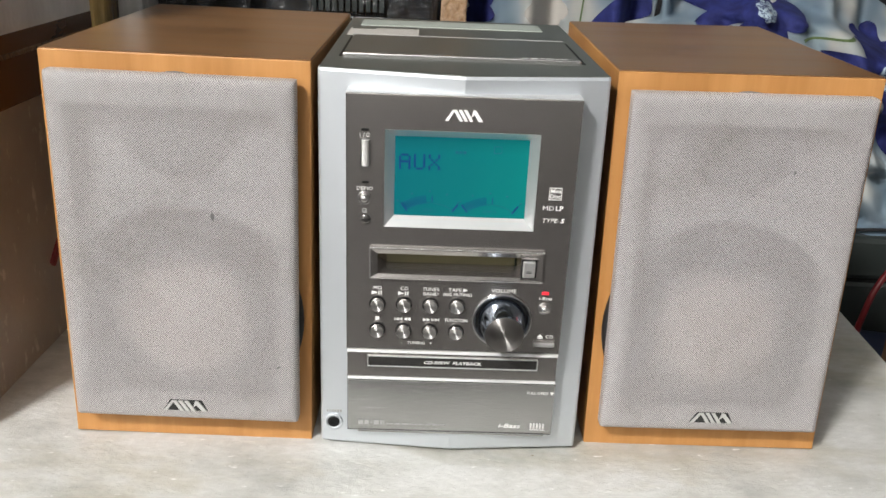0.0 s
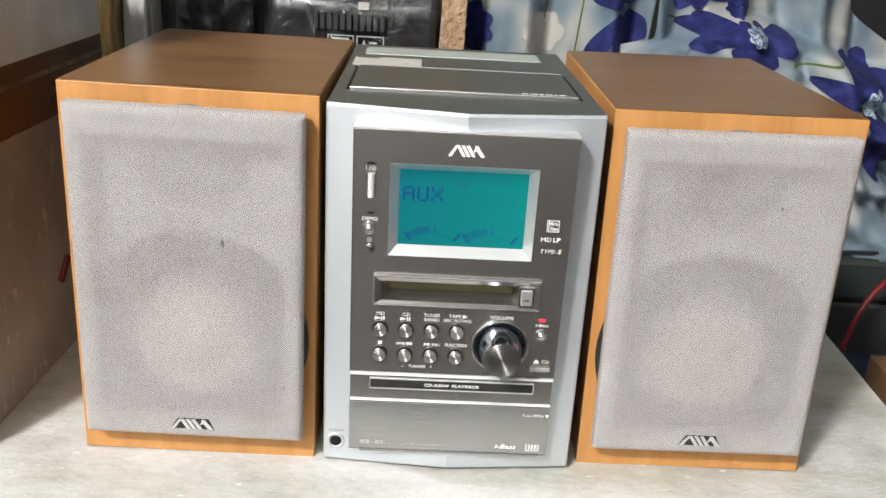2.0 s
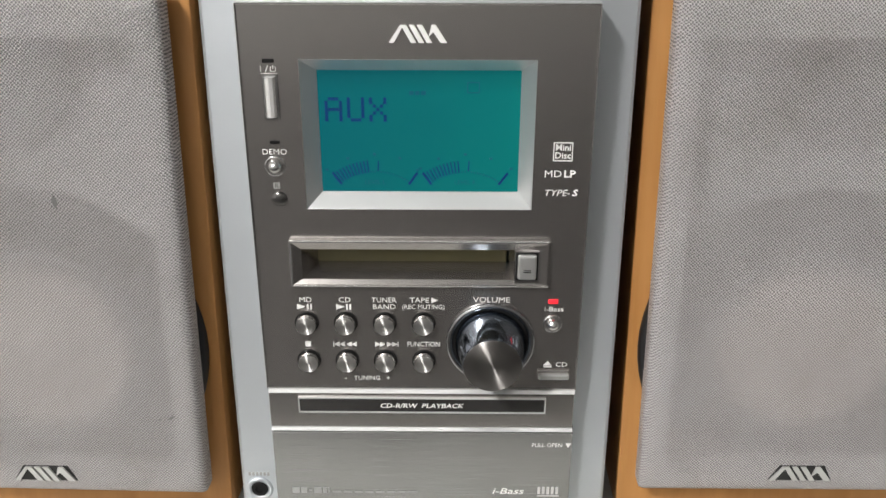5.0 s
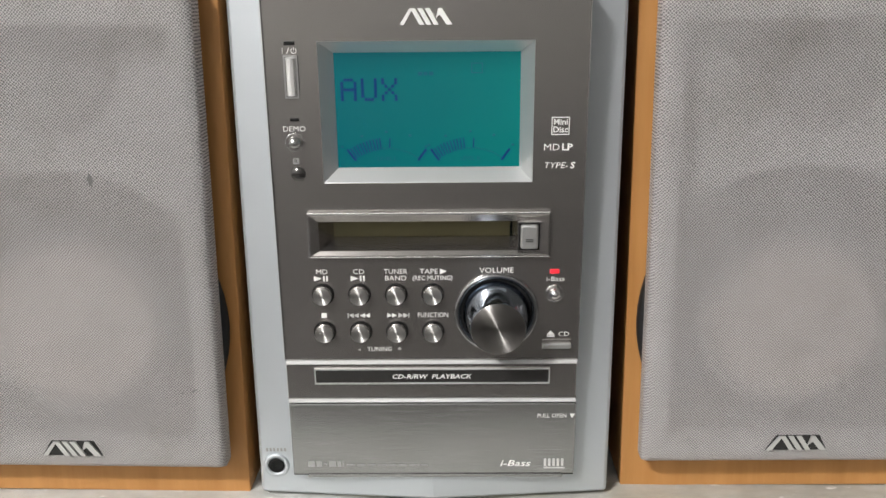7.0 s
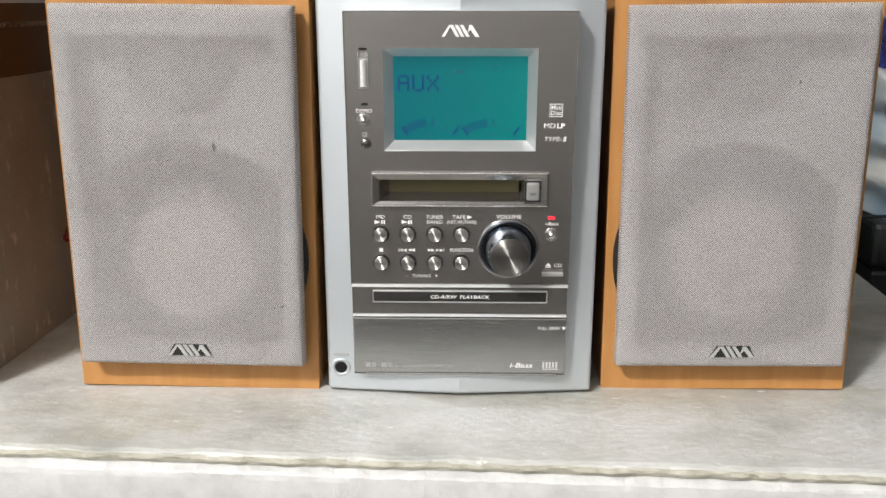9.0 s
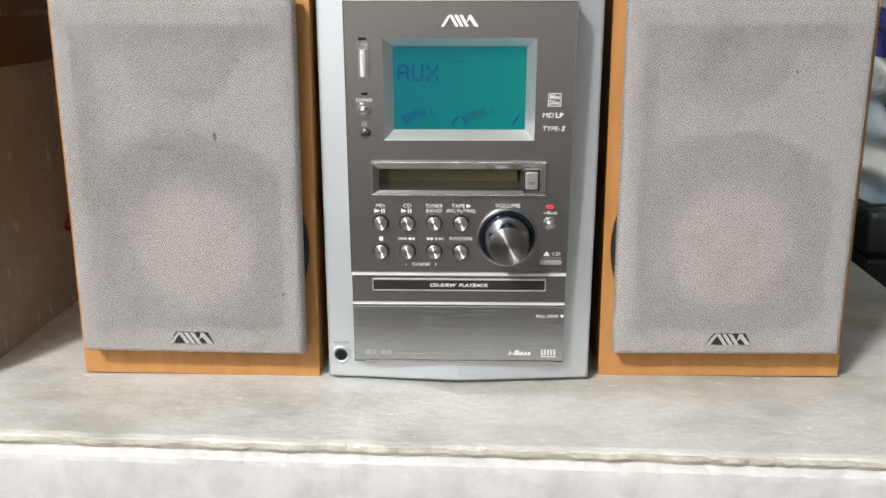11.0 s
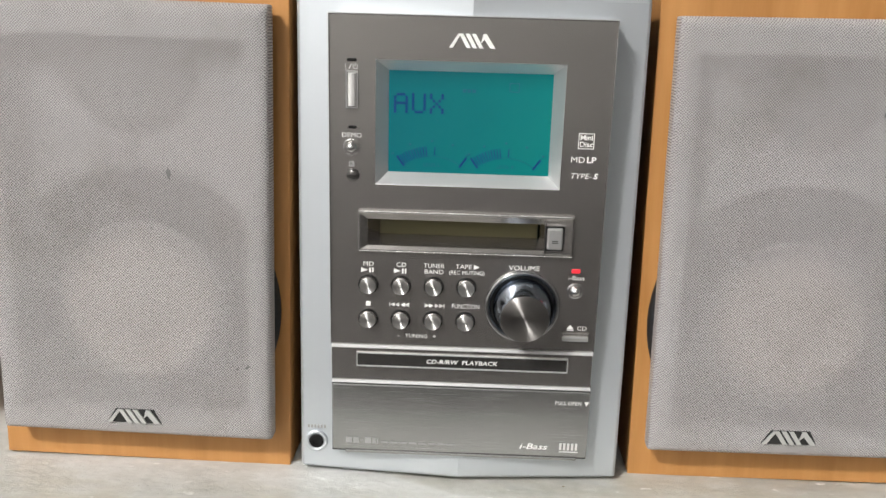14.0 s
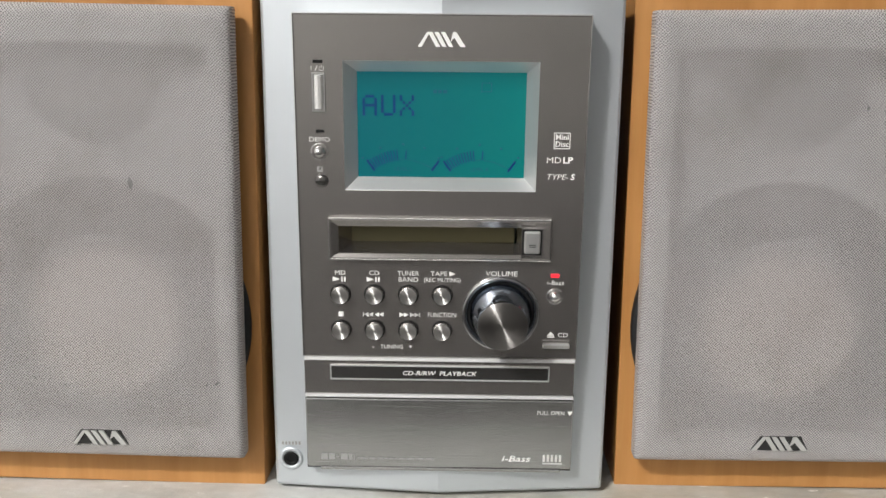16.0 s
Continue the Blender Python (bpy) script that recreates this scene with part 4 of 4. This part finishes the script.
def skip(x, z, s):
    h = 0.0010
    tri = lambda a: [(x + s * a, z), (x + s * (a + 0.0020), z - h), (x + s * (a + 0.0020), z + h)][::int(s)]
    return [tri(a) for a in (0.0, 0.0020)], [tri(a) for a in (-0.0048, -0.0027)] + [bar(*sorted((x - s * 0.0053, x - s * 0.0049)), z - h, z + h)]


for x, s in ((-0.0293, 1.0), (-0.0141, -1.0)):
    a, b = skip(x, 0.0931, s)
    part("skip_mark", flat(a, -0.0001), M_INK, unit)
    part("skip_mark_outline", flat(b, -0.0001), M_INK_SOFT, unit)
words("FUNCTION", 0.0011, -0.0002, 0.0931, TXT, M_INK, unit, wide=0.84)
words("TUNING", -0.0217, -0.0002, 0.0776, 0.0019, M_INK, unit, wide=1.0)
words("-", -0.0302, -0.0002, 0.0776, 0.0022, M_INK, unit)
words("+", -0.0132, -0.0002, 0.0776, 0.0022, M_INK, unit)

# volume knob
words("VOLUME", 0.0275, -0.0002, 0.1128, 0.0023, M_INK, unit, wide=1.1)
ring = part("volume_ring", lathe([(0.0175, 0.0), (0.0175, -0.0012), (0.0168, -0.0020), (0.0158, -0.0020), (0.0150, -0.0012), (0.0146, 0.0006), (0.0, 0.0006)], 64), M_RING, unit, "smoked chrome ring round the volume knob", True)
moved(ring, 0.0274, 0, 0.0944)
knob = part("volume_knob", lathe([(0.0138, 0.0), (0.0138, -0.0030), (0.0128, -0.0055), (0.0114, -0.0186), (0.0109, -0.0200)], 64), M_KNOB_SIDE, ring, "dark chrome volume knob", True)
part("knob_face", lathe([(0.0109, -0.0200), (0.0106, -0.0203), (0.006, -0.0201), (0.0, -0.0199)], 64), M_KNOB_FACE, knob, "turned metal face", True)
part("ring_gap", lathe([(0.0148, -0.0002), (0.0138, -0.0002)], 64), M_DARK, ring)

# bass indicator and disc eject
part("bass_light", box(0.0493, 0.0532, -0.0006, 0.0005, 0.1114, 0.1132, 0.0003), M_RED, unit, "lit red indicator")
words("i-Bass", 0.0517, -0.0002, 0.1089, 0.0020, M_INK, unit, wide=1.15)
round_button("bass_button", 0.0515, 0.1027, 0.0033, M_CHROME, "small domed chrome button", True)
part("eject_arrow", flat([[(0.0488, 0.0840), (0.0520, 0.0840), (0.0504, 0.0858)], bar(0.0488, 0.0520, 0.0831, 0.0836)], -0.0001), M_INK, unit)
words("CD", 0.0559, -0.0002, 0.0842, 0.0020, M_INK, unit, wide=1.15)
cw = part("disc_eject_well", box(0.0463, 0.0594, -0.0008, 0.0004, 0.0778, 0.0822, 0.0004), M_STEEL, unit)
part("disc_eject_button", box(0.0468, 0.0589, -0.0026, -0.0004, 0.0784, 0.0806, 0.0005, 3), M_EJECT, cw, "slim silver eject button")

# headphone socket on the frame
jy = front_y(-0.0710, 0.0172) - 0.0004
jk = part("headphone_socket", lathe([(0.0058, 0.002), (0.0058, -0.0004), (0.0053, -0.0009), (0.0042, -0.0009), (0.0036, -0.0002), (0.0035, 0.002)], 40), M_SILVER, unit, "round headphone socket", True)
moved(jk, -0.0710, jy, 0.0172)
part("socket_hole", lathe([(0.0036, -0.0006), (0.0031, -0.0011), (0.0019, -0.0010), (0.0018, -0.0003), (0.0, -0.0002)], 32), M_DARK, jk, "black socket")
part("socket_print", flat([bar(-0.0040 + 0.0016 * k, -0.0030 + 0.0016 * k, 0.0078, 0.0094) for k in range(6)], -0.0016, 0.0002), M_INK_GREY, jk)


# the whole front leans forward a little towards the top
LEAN = 0.040


def lean(ob, up):
    up += ob.location.z
    if ob.data:
        for v in ob.data.vertices:
            v.co.y -= LEAN * (v.co.z + up - 0.12)
    for c in ob.children:
        lean(c, up)


for ob in unit.children:
    if ob.name.split(".")[0] not in ("cabinet", "top_plate", "front_frame", "foot", "disc_lid", "sticker", "sticker_print", "vent_strip", "headphone_socket"):
        lean(ob, 0.0)


# ---- the wrapped carton on one side ----
def lumpy_box(x0, x1, y0, y1, z0, z1, amp, freq, cuts):
    bm = box(x0, x1, y0, y1, z0, z1)
    bmesh.ops.subdivide_edges(bm, edges=bm.edges[:], cuts=cuts, use_grid_fill=True)
    for v in bm.verts:
        d = noise.noise_vector(v.co * freq)
        w = 0.0 if v.co.z < z0 + 1e-4 else 1.0
        v.co += Vector((d.x, d.y, d.z)) * amp * w
    return bm


carton = empty("wrapped_carton", pose(-0.2985, 0, 0), "large grey carton wrapped in clear film, banded with brown tape", "carton")
part("box", lumpy_box(-0.30, 0.0, -0.01, 0.256, 0.0, 0.42, 0.0006, 12, 10), M_CARTON, carton, smooth=False)
# thin slab over the upper carton, carries the painted film sheen
part("upper_sheet", box(-0.299, 0.0008, -0.0106, 0.2556, 0.2270, 0.419, 0.0004), M_CARTON_SHEEN, carton, "upper carton above the tape, painted paler for the film's sheen")
part("tape_band", box(-0.28, 0.0014, -0.0110, 0.2550, 0.182, 0.2285, 0.0004), M_TAPE, carton, "glossy brown packing tape")
part("tape_band", box(-0.28, 0.0020, -0.0112, 0.2552, 0.2130, 0.2165, 0.0004), M_BROWN_WRAP, carton, "lighter tape overlap")
rd = box(-0.0005, 0.0030, -0.011, 0.011, -0.0030, 0.0030, 0.001)
rd.transform(Matrix.Translation((0.0, 0.150, 0.066)) @ Matrix.Rotation(radians(42), 4, "X"))
part("red_strap_end", rd, M_REDCABLE, carton, "end of a red strap")

# ---- goods stacked behind ----
tagged(part("wrapped_roll", lumpy_box(-0.46, -0.378, 0.50, 0.60, FLOOR_Z, 0.38, 0.006, 22, 12), M_GOLD, smooth=True), "tall gold-brown goods in crinkled clear film", "wrapped goods")
tagged(part("white_board", lumpy_box(-0.376, -0.352, 0.52, 0.60, FLOOR_Z, 0.36, 0.003, 16, 10), M_WHITE_WRAP, smooth=True), "narrow white board standing in film", "board")


def wrapped_case(x0, x1, y, top, label):
    c = empty("wrapped_case", pose((x0 + x1) / 2, y, FLOOR_Z), label, "audio case", "black cases behind")
    w, h = (x1 - x0) / 2, top - FLOOR_Z
    part("case", lumpy_box(-w, w, 0, 0.25, 0, h, 0.003, 14, 16), M_GEAR, c, smooth=True)
    part("clear_film", crumpled(-w, w, h - 0.22, h + 0.004, -0.014, 80, 80, 0.012, 15, x0 * 10), M_FILM, c, "crumpled clear film")
    return c, w, h


wrapped_case(-0.349, -0.246, 0.57, 0.262, "black audio case shrink-wrapped in clear film")
g2, w2, h2 = wrapped_case(-0.228, -0.037, 0.57, 0.252, "black audio case in clear film with faint rear printing")
def ruled(x0, x1, z0, z1, t=0.0012):
    """A thin printed rectangle."""
    return [bar(x0, x1, z0, z0 + t), bar(x0, x1, z1 - t, z1), bar(x0, x0 + t, z0 + t, z1 - t), bar(x1 - t, x1, z0 + t, z1 - t)]


part("rear_label", flat(ruled(-0.0265, 0.0035, h2 - 0.070, h2 - 0.056) + [bar(-0.021, -0.002, h2 - 0.062, h2 - 0.0590), bar(-0.021, -0.006, h2 - 0.067, h2 - 0.0650)], -0.006, 0.0006), M_PRINT, g2)
part("rear_label", flat(ruled(0.0065, 0.0375, h2 - 0.070, h2 - 0.056) + [[(0.012, h2 - 0.067), (0.018, h2 - 0.067), (0.015, h2 - 0.060)], bar(0.021, 0.030, h2 - 0.0645, h2 - 0.0625)], -0.006, 0.0006), M_PRINT, g2)
part("rear_terminals", flat([bar(-0.042 + 0.0075 * k, -0.0375 + 0.0075 * k, h2 - 0.050, h2 - 0.032) for k in range(11)], -0.006, 0.003), M_DARKCASE, g2)
part("rear_sticker", flat([bar(0.008, 0.020, h2 - 0.027, h2 - 0.019)], -0.006, 0.0006), M_LABEL, g2, "small pale sticker")
tagged(part("wrapped_parcel", lumpy_box(-0.25, -0.035, 0.60, 0.80, 0.2535, 0.44, 0.004, 18, 12), M_BROWN_WRAP, smooth=True), "brown carton in crinkled film on the black case", "parcel")
tagged(part("wrapped_post", lumpy_box(-0.031, -0.003, 0.555, 0.585, FLOOR_Z, 0.40, 0.0022, 60, 14), M_POST, smooth=True), "tan wooden post in bubble wrap", "post")


# ---- floral cloths ----
def ease(v):
    v = min(1.0, max(0.0, v))
    return v * v * (3 - 2 * v)


def hang(x, z):
    """Depth of the hanging curtain."""
    return 0.605 + 0.020 * math.sin(x * 62 + 1.2 * math.sin(z * 9)) + 0.009 * math.sin(x * 131 + 2.0) + 0.004 * noise.noise(Vector((x * 14, z * 10, 2.0)))


def heap(x, z):
    """Depth of the second cloth: it hangs, then swells forward into rumpled folds."""
    y = 0.590 + 0.022 * math.sin(x * 66 + 14 * z + 0.8 * math.sin(z * 12)) + 0.010 * math.sin(x * 143 + 20 * z + 1.0)
    crest = 0.236 + 0.008 * math.sin(x * 23 + 0.6) - 0.22 * max(0.0, x - 0.33) - 0.45 * max(0.0, 0.262 - x)
    s1 = ease((crest - z) / 0.022)
    second = crest - 0.030 - 0.10 * (x - 0.30)
    s2 = ease((second - z) / 0.024)
    y -= s1 * (0.070 + 0.020 * math.sin(x * 31 + z * 40)) + s2 * (0.055 + 0.10 * max(0.0, second - z))
    fold = math.sin((z + 0.35 * x) * 150 + 3.0 * noise.noise(Vector((x * 9, z * 9, 1.0))))
    n = noise.noise(Vector((x * 16, z * 30, 2.0))) * 0.022 + noise.noise(Vector((x * 40 + z * 30, z * 60, 7.0))) * 0.011 + 0.010 * fold * s1
    return y + n * (0.35 + 0.65 * s1)


def cloth_sheet(depth, left, right, z0, z1, nx, nz):
    bm = bmesh.new()
    g = []
    for j in range(nz + 1):
        z = z0 + (z1 - z0) * j / nz
        a, b = left(z), right(z)
        g.append([bm.verts.new((a + (b - a) * i / nx, depth(a + (b - a) * i / nx, z), z + 0.010 * math.sin(40 * (a + (b - a) * i / nx)) * max(0.0, 1 - j / 10))) for i in range(nx + 1)])
    for p, q in zip(g, g[1:]):
        for i in range(nx):
            bm.faces.new((p[i], p[i + 1], q[i + 1], q[i]))
    bmesh.ops.solidify(bm, geom=bm.faces[:], thickness=0.0008)
    return bm


curtain = tagged(part("floral_curtain", cloth_sheet(hang, lambda z: -0.010, lambda z: 0.214 + 0.004 * math.sin(z * 30), 0.06, 0.50, 90, 60), M_FABRIC, smooth=True), "pale blue cotton curtain printed with dark blue flowers", "curtain")
fabric = tagged(part("floral_cloth", cloth_sheet(heap, lambda z: 0.209 - 0.068 * ease((0.214 - z) / 0.03), lambda z: 0.424 + 0.66 * max(0.0, 0.29 - z) + 0.010 * math.sin(z * 40), 0.022, 0.50, 170, 150), M_FABRIC, smooth=True), "rumpled pale blue cotton cloth with dark blue flowers", "cloth")


def on_cloth(polys, lift, depth):
    bm = bmesh.new()
    for grid in polys:
        vs = [[bm.verts.new((x, depth(x, z) - lift, z)) for x, z in row] for row in grid]
        for a, b in zip(vs, vs[1:]):
            for k in range(len(a) - 1):
                bm.faces.new((a[k], a[k + 1], b[k + 1], b[k]))
    return bm


def petal(cx, cz, ang, length, width, squash=1.0):
    rows = []
    ca, sa = math.cos(radians(ang)), math.sin(radians(ang))
    for i in range(19):
        f = i / 18
        w = width * (math.sin(math.pi * min(1.0, 0.08 + f * 0.90)) ** 0.7) * (0.62 + 0.5 * f) + 0.0004
        r = length * (0.10 + 0.90 * f)
        row = []
        for j in range(9):
            s = (j / 8 - 0.5) * 2 * w * (1 + 0.06 * math.sin(f * 9 + j))
            u = r - 0.10 * length * (s / width) ** 2 * f + 0.02 * length * f * math.sin(j * 2.4 + ang)
            row.append((cx + u * ca - s * sa, cz + (u * sa + s * ca) * squash))
        rows.append(row)
    return rows


def flower(cloth, depth, cx, cz, petals, heart, squash=1.0, seed=1):
    ob = part("printed_petals", on_cloth([petal(cx, cz, a, l, w, squash) for a, l, w in petals], 0.0030, depth), M_PETAL, cloth, "dark blue printed petals", True)
    if heart:
        rnd = random.Random(seed)
        dots_ = []
        for _ in range(150):
            a, r = rnd.uniform(0, 6.28), heart * math.sqrt(rnd.random())
            x, z, s = cx + r * math.cos(a), cz + r * math.sin(a) * squash, heart * rnd.uniform(0.03, 0.065)
            dots_.append([[(x - s, z - s * 0.6), (x + s * 0.7, z - s)], [(x - s * 0.6, z + s), (x + s, z + s * 0.7)]])
        disc = [[(cx + heart * (0.15 + 0.85 * i / 4) * (1 + 0.10 * math.sin(a * 7 + seed)) * math.cos(a), cz + heart * (0.15 + 0.85 * i / 4) * (1 + 0.10 * math.sin(a * 7 + seed)) * math.sin(a) * squash) for a in [math.pi * k / 16 for k in range(33)]] for i in range(5)]
        hb = part("printed_heart", on_cloth([disc], 0.0070, depth), M_HEART, ob, "pale speckled flower heart", True)
        part("heart_dots", on_cloth(dots_, 0.0080, depth), M_PETAL, ob)


flower(fabric, heap, 0.309, 0.226, [(176, 0.072, 0.013), (200, 0.068, 0.013), (163, 0.056, 0.010), (-4, 0.056, 0.013), (-24, 0.052, 0.014), (-62, 0.042, 0.015), (-110, 0.042, 0.015), (40, 0.019, 0.008), (130, 0.019, 0.008)], 0.0118, 0.80, 3)
flower(fabric, heap, 0.437, 0.166, [(163, 0.066, 0.013), (132, 0.046, 0.014), (100, 0.044, 0.013), (-84, 0.078, 0.016), (-62, 0.072, 0.017), (-108, 0.064, 0.014), (20, 0.058, 0.015), (60, 0.05, 0.014)], 0.0140, 1.0, 5)
flower(fabric, heap, 0.258, 0.278, [(-155, 0.034, 0.013), (-118, 0.040, 0.012), (-78, 0.036, 0.014), (-35, 0.036, 0.012), (80, 0.05, 0.02), (130, 0.05, 0.02)], 0.0, 1.0)
part("printed_bud", on_cloth([petal(0.300, 0.252, a, 0.013, 0.006) for a in range(0, 360, 40)], 0.0014, heap), M_PETAL, fabric, "round blue printed bud", True)
def stem(cloth, depth, x0, z0, x1, z1, wx, wz):
    part("printed_stem", on_cloth([[[(x0 + (x1 - x0) * f, z0 + (z1 - z0) * f), (x0 + (x1 - x0) * f + wx, z0 + (z1 - z0) * f + wz)] for f in [k / 14 for k in range(15)]]], 0.0014, depth), M_STEM, cloth, "green printed stem")


stem(fabric, heap, 0.225, 0.236, 0.260, 0.224, 0.0, 0.0025)
stem(fabric, heap, 0.352, 0.196, 0.402, 0.202, 0.0, 0.0025)
flower(curtain, hang, -0.004, 0.208, [(62, 0.034, 0.011), (24, 0.034, 0.012), (-16, 0.034, 0.012), (-58, 0.036, 0.012), (100, 0.030, 0.010)], 0.0, 1.0)
flower(curtain, hang, 0.178, 0.240, [(-122, 0.080, 0.011), (-82, 0.082, 0.022), (-50, 0.045, 0.015), (60, 0.06, 0.016), (100, 0.06, 0.016), (150, 0.05, 0.014)], 0.0, 1.0)
part("printed_pale_flower", on_cloth([petal(0.088, 0.206, a, 0.026, 0.013) for a in range(0, 360, 60)] + [[[(0.088 + r * math.cos(a), 0.206 + r * math.sin(a)) for a in [math.pi * k / 8 for k in range(17)]] for r in (0.0005, 0.005)]], 0.0012, hang), M_PETAL_PALE, curtain, "cream printed flower", True)
stem(curtain, hang, 0.0885, 0.222, 0.0985, 0.322, 0.002, 0.0)
stem(curtain, hang, 0.124, 0.165, 0.138, 0.315, 0.002, 0.0)

# ---- dark corner beside the block ----
dark_case = empty("dark_case", pose(0.40, 0.42, FLOOR_Z), "dark green plastic case beside the block", "case")
part("body", box(0.0, 0.35, 0.0, 0.18, 0.0, 0.385, 0.005), M_DARKCASE, dark_case)
part("lid", box(-0.003, 0.353, -0.003, 0.183, 0.388, 0.435, 0.006), M_DARKCASE, dark_case, "closed lid")
part("seam", box(0.002, 0.348, 0.002, 0.178, 0.384, 0.389), M_DARK, dark_case)
tagged(part("cardboard_box", box(0.375, 0.72, 0.02, 0.255, FLOOR_Z, -0.015, 0.002), M_CARD), "brown cardboard box on the floor beside the block", "carton")
tagged(part("plastic_bag", lumpy_box(0.345, 0.46, 0.285, 0.38, FLOOR_Z, -0.065, 0.014, 18, 10), M_BLUE_BAG, smooth=True), "dark blue plastic bag", "bag")


def cable(name, pts, r, material, label):
    cu = bpy.data.curves.new(name, "CURVE")
    cu.dimensions, cu.bevel_depth, cu.bevel_resolution, cu.resolution_u = "3D", r, 3, 10
    s = cu.splines.new("BEZIER")
    s.bezier_points.add(len(pts) - 1)
    for b, p in zip(s.bezier_points, pts):
        b.co, b.handle_left_type, b.handle_right_type = p, "AUTO", "AUTO"
    cu.materials.append(material)
    tmp = new("scratch", cu)
    bpy.context.view_layer.update()
    me = bpy.data.meshes.new_from_object(tmp)
    bpy.data.objects.remove(tmp)
    for f in me.polygons:
        f.use_smooth = True
    return tagged(new(name, me), label, "cable")


cable("red_cable", [(0.404, 0.372, -0.095), (0.407, 0.370, -0.055), (0.424, 0.378, -0.012), (0.462, 0.396, 0.014), (0.53, 0.42, 0.021), (0.62, 0.45, 0.018)], 0.0032, M_REDCABLE, "red cable arching over the dark case")
cable("black_cable", [(0.36, 0.425, 0.0175), (0.44, 0.424, 0.022), (0.52, 0.430, 0.020), (0.62, 0.44, 0.0175)], 0.0018, M_BLACK, "thin black cable lying on the dark case")
